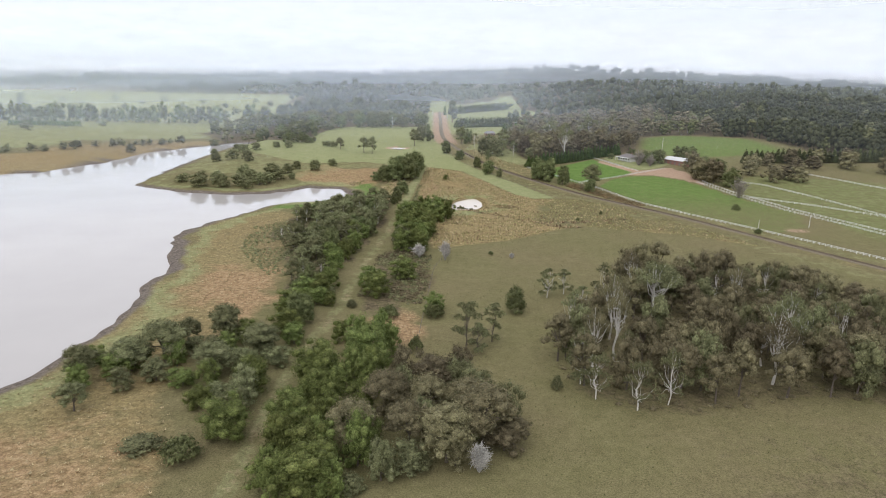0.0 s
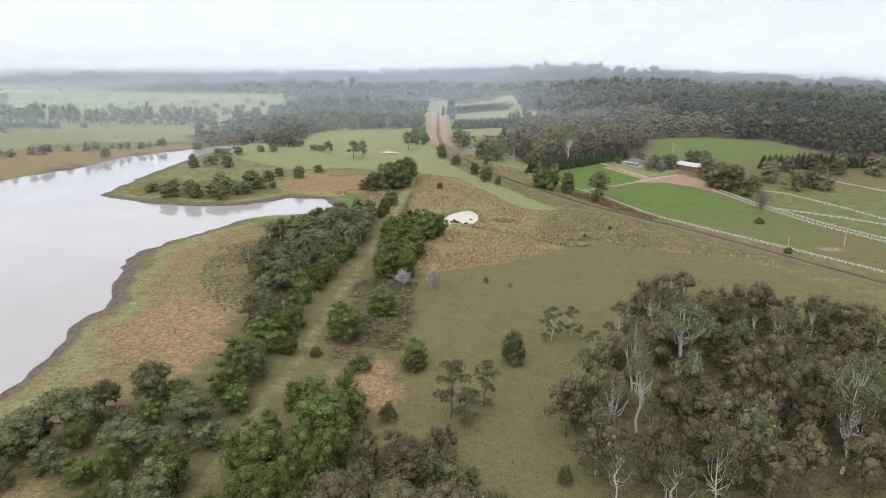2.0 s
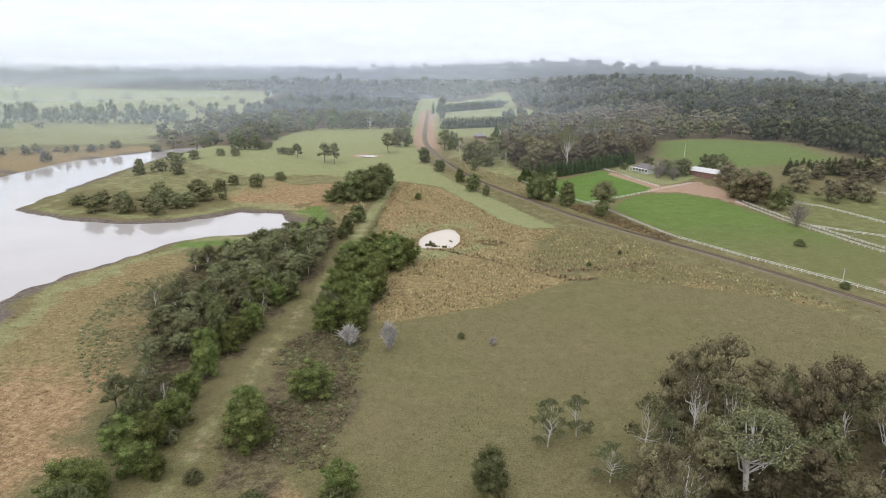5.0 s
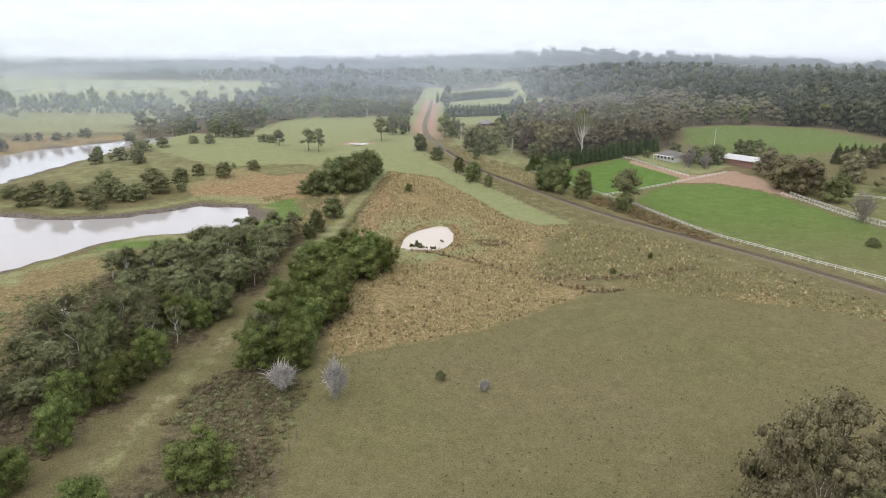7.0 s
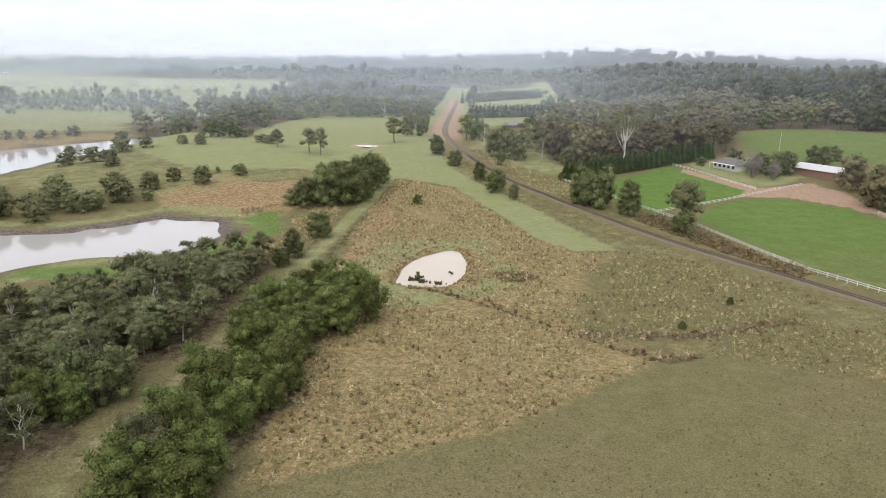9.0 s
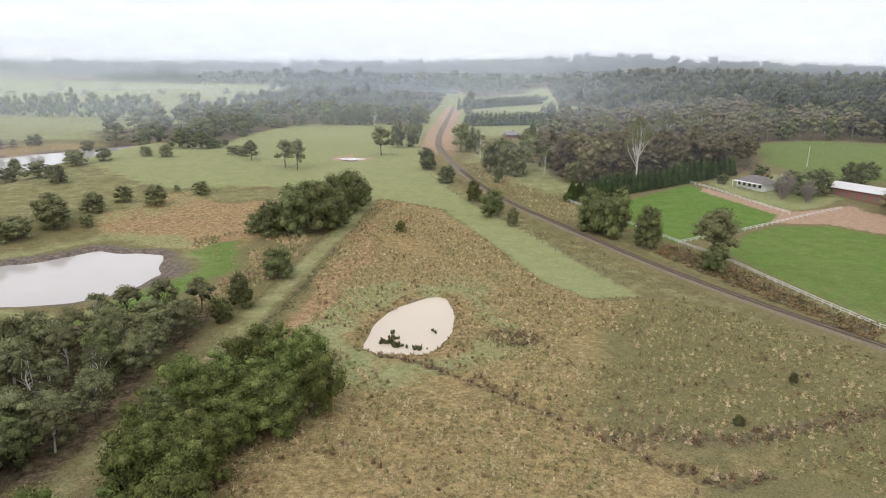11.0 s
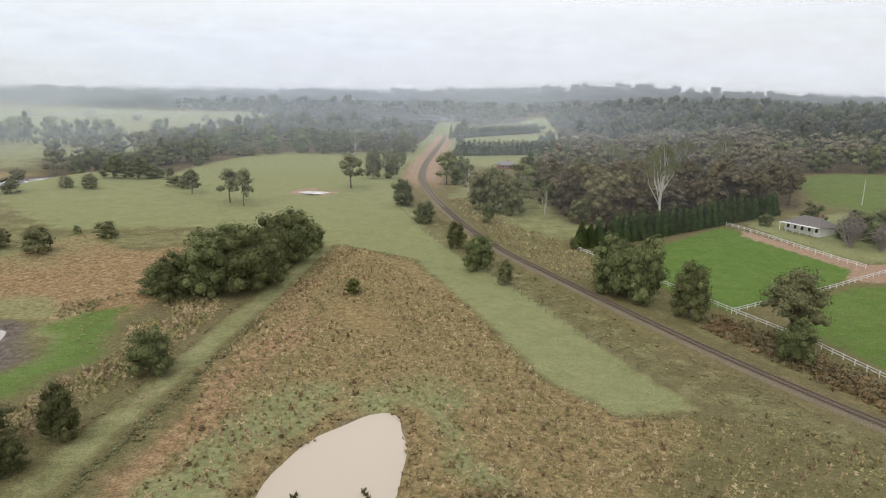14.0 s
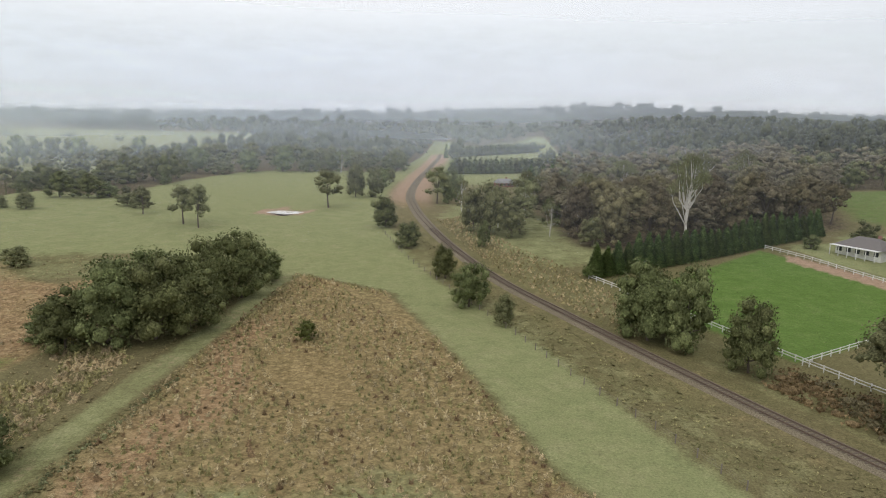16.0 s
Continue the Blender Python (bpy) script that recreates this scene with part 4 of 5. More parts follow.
# woods west and east of the track
for x, y in scatter(WOOD_WEST, 5.0, 5, lambda x, y: (line_dist(TRACK_RUN, x, y) > 3.0) & ((line_dist(TRACK_RUN, x, y) < 15 + 4 * wave(x, y, 9, 2) + 16 * sm(238, 262, y)) | (y > 312))):
    f = tree_rng.random()
    near = float(line_dist(TRACK_RUN, x, y)) < 13
    h = (6.5 + 4 * tree_rng.random()) if near else (6.5 + 4.5 * tree_rng.random())
    if f < 0.14:
        plant("gum_tree", "open", M_OLIVE, M_WHITEBARK, x, y, h + 2, 6.5, "slender grey-barked eucalyptus with open crown", group="lakeside wood")
    elif near and y < 285:
        plant("wattle_tree", "dome", M_WATTLE, M_BARK, x, y, h, 6.5 + 2 * tree_rng.random(), WATTLE_LABEL, group="lakeside wood")
    else:
        plant("gum_tree", "gum" if f < 0.7 else "dome", M_OLIVE if f < 0.85 else M_DARK, M_WHITEBARK if f < 0.35 else M_BARK, x, y, h, 6.5 + 2.5 * tree_rng.random(), "grey-green bushy eucalyptus in a thicket", group="lakeside wood", fine=1)
for x, y in scatter(WOOD_WEST, 6.2, 6, lambda x, y: (line_dist(TRACK_RUN, x, y) > 15) & (y < 318)):
    tall = tree_rng.random()
    if tall < 0.35:
        plant("gum_tree", "open", M_OLIVE, M_WHITEBARK, x, y, 4 + 4 * tree_rng.random(), 4.5 + 2 * tree_rng.random(), "thin grey-green sapling in low heath", group="heath saplings", fine=1)
    elif x > -56:
        plant("gum_tree", "gum", M_OLIVE, M_BARK, x, y, 6 + 3.5 * tree_rng.random(), 6 + 3 * tree_rng.random(), "small grey-green eucalyptus in low heath", group="heath saplings", fine=1)
for x, y in scatter(WOOD_TRACK, 5.4, 9):
    plant("wattle_tree", "dome", M_WATTLE if tree_rng.random() < 0.8 else M_OLIVE, M_BARK, x, y, 7.5 + 3.5 * tree_rng.random(), 7.5 + 2 * tree_rng.random(), WATTLE_LABEL, group="trackside wood")
for x, y, h, w in ((-81, 142, 9, 9), (-72, 147, 9, 11), (-66, 152, 12, 13), (-64, 163, 8, 7), (-56, 167, 11, 10), (-75, 127, 7, 7), (-52, 146, 9, 11), (-44, 157, 10, 11)):
    plant("gum_tree", "gum", M_OLIVE, M_BARK, x, y, h, w, "dark spreading eucalyptus near the lake shore", group="shore trees")
for x, y, h, w in ((-41, 118, 9, 11), (-50, 130, 5.6, 7), (-42, 138, 9, 10), (-50, 167, 6, 9), (-18, 155, 11, 13), (-27, 142, 11, 12), (-28, 119, 10, 10), (-22, 99, 10, 13), (-24, 108, 10, 11), (-25, 130, 10, 10), (-13, 226, 8, 10), (-21, 206, 9, 10.5), (-24, 215, 8, 8), (-39, 205, 8, 9), (-38, 197, 6, 7), (-37, 213, 8, 8), (-41, 188, 8, 8), (-42, 172, 8, 9), (-38, 166, 6, 7), (-44, 190, 7.5, 11), (-2, 191, 6.7, 7.3), (-34, 196, 5, 5)):
    plant("wattle_tree", "dome", M_WATTLE, M_BARK, x, y, h, w, WATTLE_LABEL, group="trackside wood")
fill_rng = np.random.default_rng(77)
for x, y in scatter(WOOD_SHORE, 6.0, 61, lambda x, y: line_dist(TRACK_RUN, x, y) > 4.0):
    plant("bushy_tree", "dome", M_WATTLE if fill_rng.random() < 0.35 else M_OLIVE, M_BARK, x, y, fill_rng.uniform(5, 9.5), fill_rng.uniform(6, 9), "bushy green tree between track and lake", group="shore trees", fine=1)
for x, y in scatter(WOOD_SOUTH, 5.8, 63, lambda x, y: line_dist(TRACK_RUN, x, y) > 4.0):
    kind = M_WATTLE if x < -12 else (M_GUM if fill_rng.random() < 0.6 else M_OLIVE)
    plant("bushy_tree", "dome", kind, M_BARK, x, y, fill_rng.uniform(6, 12), fill_rng.uniform(6, 9), "tall bushy tree in a thicket by the track", group="trackside wood", fine=1)
for x, y, h, w in ((-16, 114, 12, 11), (-10, 127, 12, 11), (-5, 114, 12, 10.6), (2, 111, 13, 11.5), (9, 117, 14, 13), (-1, 138, 10, 11), (15, 117, 7, 7), (-2, 126, 11, 10), (6, 126, 11, 10)):
    plant("gum_tree", "gum", M_GUM, M_BARK, x, y, h, w, GUM_LABEL, group="field trees", fine=2)
for x, y, h, w in ((-46, 109, 6, 8), (-55, 113, 2.6, 9), (-2, 108, 4, 3.5), (-14, 101, 4, 6), (-2, 188, 5, 6.6), (27, 142, 4, 3.2), (-6, 163, 5, 4.4), (-15, 153, 4.3, 4.1), (-15, 187, 4.5, 6.6), (-36, 207, 3.8, 5.2), (-46, 209, 4.9, 7.4), (-27, 195, 2.9, 3.8)):
    plant("shrub", "shrub", M_DARK if h > 4 else M_OLIVE, M_BARK, x, y, h, w, "low dark shrub among dry grass", "shrub", "field shrubs")
plant("shrub", "dome", M_WATTLE, M_BARK, 0, 443, 3.9, 4.4, "round green bush alone in dry tussock grass", "shrub", "field shrubs", fine=1)
plant("round_tree", "dome", M_DARK, M_BARK, 22.5, 193, 8.2, 7.8, "small dark rounded tree alone in a grazed field")
for x, y, h, w in ((8, 108, 6, 5), (-9, 254, 5.6, 6.5), (1, 251, 8, 5), (27, 256, 2.4, 2.4)):
    plant("bare_bush", "bare", M_PALE, M_PALE, x, y, h, w, BARE_LABEL, "bush", "bare bushes")
for x, y, h, w in ((19, 260, 2.2, 2.3), (66, 330, 2.2, 2.1), (81, 346, 2.7, 2), (146, 309, 3.0, 4.6), (156, 360, 3.6, 5.2), (102, 227, 3.7, 4.8)):
    plant("shrub", "shrub", M_DARK, M_BARK, x, y, h, w, SHRUB_LABEL, "shrub", "field shrubs")

# clump, cove side and peninsula
for x, y, h, w in ((-39, 434, 10, 10), (-33, 437, 15, 12), (-26, 440, 15, 12.5), (-22, 445, 14, 11), (-29, 446, 15, 11), (-23, 459, 14, 9.5), (-20, 467, 14.5, 11), (-19, 480, 7.5, 7), (-44, 437, 6, 7)):
    plant("dark_tree", "dome", M_DARK, M_BARK, x, y, h * 1.08, w * 1.2, DARK_LABEL, group="dark clump")
for x, y, h, w in ((-39, 180, 10, 9), (-25, 395, 8.6, 9), (-26, 372, 8, 6.5), (-27, 363, 5.4, 5.2), (-19, 316, 8.5, 6.5)):
    plant("dark_tree", "dome", M_DARK, M_BARK, x, y, h, w, DARK_LABEL, group="track shrubs")
for x, y, h, w in ((-102, 466, 6.5, 8), (-89, 463, 8.4, 10.6), (-80, 482, 6, 8), (-91, 485, 2.8, 2.7), (-105, 451, 8, 10), (-99, 437, 5, 5), (-114, 415, 9, 9.6), (-107, 433, 9, 12), (-124, 409, 9, 12), (-122, 420, 10, 12), (-134, 404, 10, 12), (-148, 405, 9, 13), (-128, 426, 11, 12), (-113, 440, 10, 13), (-140, 416, 9, 11), (-164, 419, 6, 11), (-152, 418, 8, 10), (-118, 400, 8, 9), (-110, 420, 8, 10)):
    plant("bushy_tree", "dome", M_OLIVE, M_BARK, x, y, h, w, "bushy olive-green tree on the lake peninsula", group="peninsula trees", fine=1)
for x, y, h, w in ((-174, 512, 9, 8), (-158, 502, 8, 12), (-157, 528, 8, 12), (-168, 498, 7, 10), (-150, 540, 7, 9), (-143, 492, 9, 10), (-165, 540, 7, 9), (-138, 556, 5.7, 8), (-100, 572, 5.4, 9), (-93, 568, 5.6, 8), (-128, 556, 7, 8.5), (-217, 640, 9, 10), (-259, 560, 9, 9)):
    plant("bushy_tree", "dome", M_OLIVE, M_BARK, x, y, h, w, "bushy olive-green tree near the lake channel", group="channel trees", fine=1)
for x, y, h, w in ((-86, 556, 10.5, 8.5), (-65, 541, 14, 11), (-58, 536, 15, 9), (-27, 584, 16, 13)):
    plant("gum_tree", "gum", M_OLIVE, M_BARK, x, y, h, w, "spreading eucalyptus alone in green pasture", group="pasture trees", fine=1)

# trees along the railway and the paddocks
for x, y, h, w in ((0, 547, 11, 10), (10, 519, 8, 8), (23, 488, 8.5, 6.5), (29, 467, 10.5, 8.5), (36, 456, 6.8, 5)):
    plant("dark_tree", "dome", M_DARK if w > 5 else M_OLIVE, M_BARK, x, y, h, w, "dark bushy tree beside the railway fence", group="railway trees")
for x, y, h, w in ((62.5, 450, 15.5, 13), (67, 447, 16.5, 12), (64, 456, 14, 12), (76, 437, 13.5, 10)):
    plant("dark_tree", "dome", M_DARK, M_BARK, x, y, h, w, "large dark spreading tree between railway and paddock", group="railway trees")
plant("gum_tree", "gum", M_OLIVE, M_BARK, 91, 421, 17.5, 13.5, "tall olive eucalyptus beside the white paddock fence")
plant("dark_tree", "dome", M_DARK, M_BARK, 88.5, 414, 8.6, 8, "dark round tree below a taller eucalyptus")
for x, y, h, w in ((13, 610, 17, 13), (18, 612, 9, 8), (34, 540, 19, 15), (41, 537, 12, 11), (29, 545, 14, 11), (48, 574, 16, 12), (56, 562, 12, 8), (32, 522, 9, 5), (64, 527, 10, 9), (44, 548, 13, 12)):
    plant("gum_tree", "gum" if w in (12, 13) else "dome", M_OLIVE if w > 8 else M_DARK, M_BARK, x, y, h, w, "grey-green eucalyptus beyond the railway", group="railway trees", fine=1)
for x, y, h, w in ((46, 560, 14, 9), (37, 552, 15, 10), (53, 540, 12, 8), (24, 586, 13, 9)):
    plant("gum_tree", "open", M_OLIVE, M_WHITEBARK, x, y, h, w, "slender pale-limbed eucalyptus beyond the railway", group="railway trees", fine=1)
plant("bare_tree", "bare", M_TWIG, M_TWIG, 171, 393, 13, 11, "reddish brown leafless tree beside the horse lane", group="yard trees")
for x, y, h, w in ((141, 499, 12, 11), (148, 495, 9, 8)):
    plant("bare_tree", "bare", M_TWIG, M_TWIG, x, y, h, w, "brown leafless spreading tree in front of the house yard", group="yard trees")
for x, y, h, w in ((157, 507, 12, 14), (150, 512, 9, 10), (144, 508, 8, 8), (151, 503, 10, 10), (143, 529, 8, 9), (127, 527, 5, 6), (176, 520, 12, 11), (193, 537, 8, 9), (184, 528, 9, 9)):
    plant("dark_tree", "dome", M_DARK, M_BARK, x, y, h, w, "dark dense garden tree near the stable", group="yard trees", fine=1)
for x, y, h, w in ((168, 448, 17, 17), (174, 440, 16, 17), (179, 427, 14, 15), (172, 478, 15, 14), (181, 455, 16, 16), (176, 462, 16, 15)):
    plant("dark_tree", "dome", M_GUM if x < 176 else M_DARK, M_BARK, x, y, h, w, "broad dark tree beside the horse paddocks", group="paddock trees", fine=1)
for x, y, h, w in ((208, 468, 10, 12), (214, 446, 11, 13), (232, 447, 11, 13), (219, 488, 11, 13), (228, 456, 10, 13), (265, 492, 9, 14), (291, 495, 12, 16), (245, 478, 10, 12), (310, 480, 12, 14), (330, 500, 12, 14), (276, 512, 11, 12), (255, 505, 11, 12), (300, 515, 11, 14), (235, 500, 9, 11)):
    plant("gum_tree", "dome", M_GUM, M_BARK, x, y, h * 1.15, w * 1.1, "brown-green tree between horse paddocks", group="paddock trees", fine=1)

# cypress hedge north of the paddock: a row of clipped cones
def run_points(pts, gap):
    """Places at even steps along a run of straight pieces, with the direction of each."""
    p = np.array(pts, float)
    seg = np.hypot(*np.diff(p, axis=0).T)
    cum = np.r_[0, np.cumsum(seg)]
    out = []
    for s in np.arange(0, cum[-1] + 1e-6, gap):
        i = min(int(np.searchsorted(cum, s, side="right")) - 1, len(seg) - 1)
        u = (s - cum[i]) / seg[i]
        q = p[i] + (p[i + 1] - p[i]) * u
        out.append((float(q[0]), float(q[1]), float(math.degrees(math.atan2(*(p[i + 1] - p[i])[::-1])))))
    return out


for x, y, _ in run_points([(60, 494), (83, 509), (116, 532), (138, 545)], 3.5):
    plant("cypress_tree", "cypress", M_CYPRESS, M_BARK, x, y, 7.6 + 2.8 * tree_rng.random(), 5.0, "dark green clipped conical cypress in a hedge row", group="cypress hedge", fine=2)
plant("cypress_tree", "shrub", M_CYPRESS, M_BARK, 58.5, 492.5, 4.6, 5.0, "rounded dark bush at the end of a cypress hedge", "shrub")
plant("poplar_tree", "poplar", M_CYPRESS, M_BARK, -4, 1020, 15, 4.5, "slim dark poplar beside the distant railway", fine=1)
for x, y, h in ((58, 700, 13), (64, 690, 13), (70, 706, 14)):
    plant("cypress_tree", "cypress", M_CYPRESS, M_BARK, x, y, h, 7, "dark conical conifer at the edge of a wood", fine=1)

# woods further off: the trees at the edge singly, the mass behind them joined
east = [q for k, q in enumerate(scatter(WOOD_EAST, 9.8, 21)) if q[1] < 720 or k % 3]
edge_trees = [q for q in east if q[1] < 580 and q[0] < 175]
deep = [q for q in east if not (q[1] < 580 and q[0] < 175)]
for x, y in edge_trees:
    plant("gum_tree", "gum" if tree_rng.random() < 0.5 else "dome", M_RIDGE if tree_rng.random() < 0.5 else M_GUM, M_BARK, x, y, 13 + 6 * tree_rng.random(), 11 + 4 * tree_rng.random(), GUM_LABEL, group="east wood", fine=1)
front = [q for q in deep if q[1] < 620 and q[0] < 250]
deep = [q for q in deep if not (q[1] < 620 and q[0] < 250)]
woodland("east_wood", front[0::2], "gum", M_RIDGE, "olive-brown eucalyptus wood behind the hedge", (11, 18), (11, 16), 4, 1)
woodland("east_wood", front[1::2], "dome", M_GUM, "grey-green eucalyptus wood behind the hedge", (11, 19), (11, 16), 4, 1)
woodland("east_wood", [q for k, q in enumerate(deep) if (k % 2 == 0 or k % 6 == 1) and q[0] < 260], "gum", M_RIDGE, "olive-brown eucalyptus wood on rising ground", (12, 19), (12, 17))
woodland("east_wood", [q for k, q in enumerate(deep) if (k % 2 == 0 or k % 6 == 1) and q[0] >= 260], "dome", M_FOREST, "tall dark eucalyptus wood beyond the horse paddocks", (14, 24), (13, 19))
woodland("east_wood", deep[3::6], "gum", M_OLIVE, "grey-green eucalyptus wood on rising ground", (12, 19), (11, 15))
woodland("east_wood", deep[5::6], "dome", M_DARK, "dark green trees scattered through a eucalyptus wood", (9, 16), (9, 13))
for x, y in deep[7:200:11]:
    if y < 720:
        plant("gum_tree", "ghost", M_OLIVE, M_WHITEBARK, x + 3, y + 3, 17 + 5 * tree_rng.random(), 10, "tall eucalyptus with bare white limbs above the wood", group="east wood", fine=1)
for x, y, h, w in ((90.5, 528, 29, 12), (48, 578, 17.5, 13), (95, 640, 20, 14), (119, 612, 20, 13), (134, 650, 22, 16), (149, 640, 21, 15), (72, 590, 17, 12), (-62, 779, 15, 13)):
    plant("gum_tree", "ghost", M_OLIVE, M_WHITEBARK, x, y, h, w, "tall eucalyptus with bare white limbs above the wood", group="white gums", fine=2)
for x, y, h, w in ((-167, 612, 12, 10), (-135, 587, 11, 13), (-124, 588, 10.5, 12), (-119, 594, 6, 11), (-116, 602, 5, 4.5), (-126, 658, 6, 6), (-162, 668, 14, 15), (-148, 666, 15.5, 16), (-141, 678, 15, 15), (-136, 694, 14.5, 15), (-141, 734, 19, 17), (-125, 734, 10.6, 18), (-116, 756, 15, 18), (-98, 769, 18, 19), (-83, 775, 17, 18), (-69, 781, 15, 18), (-50, 788, 14, 17), (-28, 804, 18, 16), (-24, 624, 17, 11.5), (-15.5, 627, 11, 9), (-26, 640, 10, 8), (-21, 717, 9, 8.5), (-21, 660, 14, 9), (-20, 685, 12, 9), (15, 650, 12, 10), (12, 690, 9, 8), (20, 630, 13, 10)):
    plant("bushy_tree", "dome", M_DARK if (x + y) % 3 else M_OLIVE, M_BARK, x, y, h, w, "dark rounded tree at the far edge of the pasture", group="north trees", fine=1)
for x, y, h, w in ((-248, 878, 25, 18), (-232, 812, 15.4, 13), (-202, 904, 15, 17), (-250, 912, 14, 11), (-250, 950, 16, 16), (-137, 977, 20, 22), (68, 784, 11, 8.5), (82, 762, 16, 12), (95, 830, 19, 15)):
    plant("bushy_tree", "dome", M_DARK, M_BARK, x, y, h, w, "large dark tree standing between hazy pastures", group="far trees", fine=0)
north = scatter(WOOD_NORTH, 13.0, 23, lambda x, y: wave(x, y, 27, 3) > -0.1)
woodland("north_wood", north[0::2], "gum", M_OLIVE, "grey-green woodland belt beyond the pasture", (11, 19), (12, 18))
woodland("north_wood", north[1::2], "dome", M_DARK, "dark woodland belt beyond the pasture", (10, 19), (12, 18))
for x, y, _ in run_points([(-540, 820), (-430, 828), (-345, 836), (-269, 850)], 10.0):
    plant("row_tree", "dome", M_DARK, M_BARK, x + tree_rng.uniform(-2, 2), y + tree_rng.uniform(-4, 4), 20 + 8 * tree_rng.random(), 15 + 5 * tree_rng.random(), "dark tree in a shelter row by the lake", group="west shelter row", fine=0)
for x, y, _ in run_points([(-475, 748), (-405, 757)], 3.2):
    plant("hedge_tree", "shrub", M_CYPRESS, M_BARK, x, y, 9, 6, "dark clipped hedge tree across the lake", "hedge", "west hedge", fine=0)
for x, y, _ in run_points([(222, 508), (270, 514), (335, 524)], 4.2):
    plant("hedge_tree", "cypress", M_DARK, M_BARK, x, y, 9 + 2.5 * tree_rng.random(), 6.5, "dark conifer in a windbreak behind horse paddocks", group="paddock windbreak", fine=1)
for ax, ay, bx, by in ((12, 804, 88, 854), (10, 1042, 95, 1130)):
    for x, y, _ in run_points([(ax, ay), (bx, by)], 4.5):
        plant("hedge_tree", "cypress", M_DARK, M_BARK, x, y, 12, 9.5, "dark conifer in a distant windbreak", group="far windbreak", fine=0)


def far_woods(seed, area, gap, leaf, more=0.0):
    """A wood too far off to count: many canopies in one mesh."""
    rng = np.random.default_rng(seed)
    pieces = []
    for x, y in scatter(area, gap, seed, lambda x, y: wooded(x, y) + more > 0):
        h, r = 9 + 16 * rng.random() ** 2, rng.uniform(0.38, 0.66) * gap
        z = gz(x, y)
        for _ in range(2):
            c = (x + rng.uniform(-0.6, 0.6) * r, y + rng.uniform(-0.6, 0.6) * r, z + h * rng.uniform(0.4, 0.72))
            s = r * rng.uniform(0.6, 0.95)
            v, f = core(rng, c, 1.0)
            pieces.append((np.array(c) + (v - c) * (s, s, h * 0.36), f))
            pieces.append(leaves(rng, c, s, 6, 2.2))
    me = mesh_from("far_woods", *joined(pieces), leaf, True)
    return tagged(new("far_woods", me), "distant grey-green woodland under mist", "woodland", kind="stuff")


far_woods(31, [(-250, 860), (-30, 860), (110, 905), (640, 905), (900, 1250), (500, 1350), (-500, 1350), (-650, 1150)], 11, M_FOREST)
far_woods(32, [(-1000, 1350), (1000, 1350), (1400, 2150), (-1400, 2150)], 17, M_FOREST, 0.5)
far_woods(33, [(-1700, 2150), (1700, 2150), (2200, 3200), (-2200, 3200)], 42, M_FOREST, 1.2)
for block in ([(222, 1040), (256, 1046), (254, 1080), (222, 1074)], [(284, 1052), (334, 1062), (330, 1096), (282, 1088)], [(452, 1048), (520, 1056), (516, 1084), (450, 1074)], [(395, 1120), (450, 1128), (448, 1150), (394, 1142)]):
    woodland("pine_plantation", scatter(block, 6.0, 71), "cypress", M_FOREST, "dark dense block of planted pines under mist", (12, 16), (8, 11))
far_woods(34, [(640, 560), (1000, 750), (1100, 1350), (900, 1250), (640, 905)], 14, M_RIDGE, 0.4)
for x, y in scatter([(-900, 700), (-450, 700), (-290, 830), (-270, 1150), (-900, 1150)], 55, 35):
    plant("field_tree", "dome", M_OLIVE, M_BARK, x, y, tree_rng.uniform(8, 13), tree_rng.uniform(11, 17), "lone tree in a hazy pasture beyond the lake", group="far pasture trees", fine=0)
for x, y, _ in run_points([(-345, 498), (-300, 515), (-270, 580), (-240, 640)], 8.0):
    plant("bushy_tree", "dome", M_OLIVE, M_BARK, x + tree_rng.uniform(-6, 6), y + tree_rng.uniform(-5, 5), tree_rng.uniform(4, 8), tree_rng.uniform(6, 10), "bushy tree on the far lake bank", group="far bank trees", fine=0)


# ---- grass tussocks, reeds and scrub ----
def tufts(name, places, size, leaf, label, blades=5, spread=0.55, upright=1.0, floor=-9.0):
    rng = np.random.default_rng(len(places))
    p = np.array(places, float)
    z = np.maximum(on_ground(p[:, 0], p[:, 1]), floor)
    n = len(p)
    c = np.repeat(np.column_stack([p, z]), blades, 0)
    s = np.repeat(size * rng.uniform(0.6, 1.4, n), blades)[:, None]
    a = rng.uniform(0, 2 * math.pi, n * blades)
    out = np.stack([np.cos(a), np.sin(a), np.zeros_like(a)], 1)
    side = np.stack([-np.sin(a), np.cos(a), np.zeros_like(a)], 1)
    foot = c + out * s * spread * rng.uniform(0.0, 0.6, (len(a), 1)) - (0, 0, 0.05)
    tip = foot + out * s * spread * 0.8 + np.array((0, 0, upright)) * s * rng.uniform(0.7, 1.1, (len(a), 1))
    wid = s * 0.30
    v = np.stack([foot - side * wid, foot + side * wid, tip], 1).reshape(-1, 3)
    return tagged(new(name, mesh_from(name, v, np.arange(len(v)).reshape(-1, 3), leaf)), label, "grass", kind="stuff")


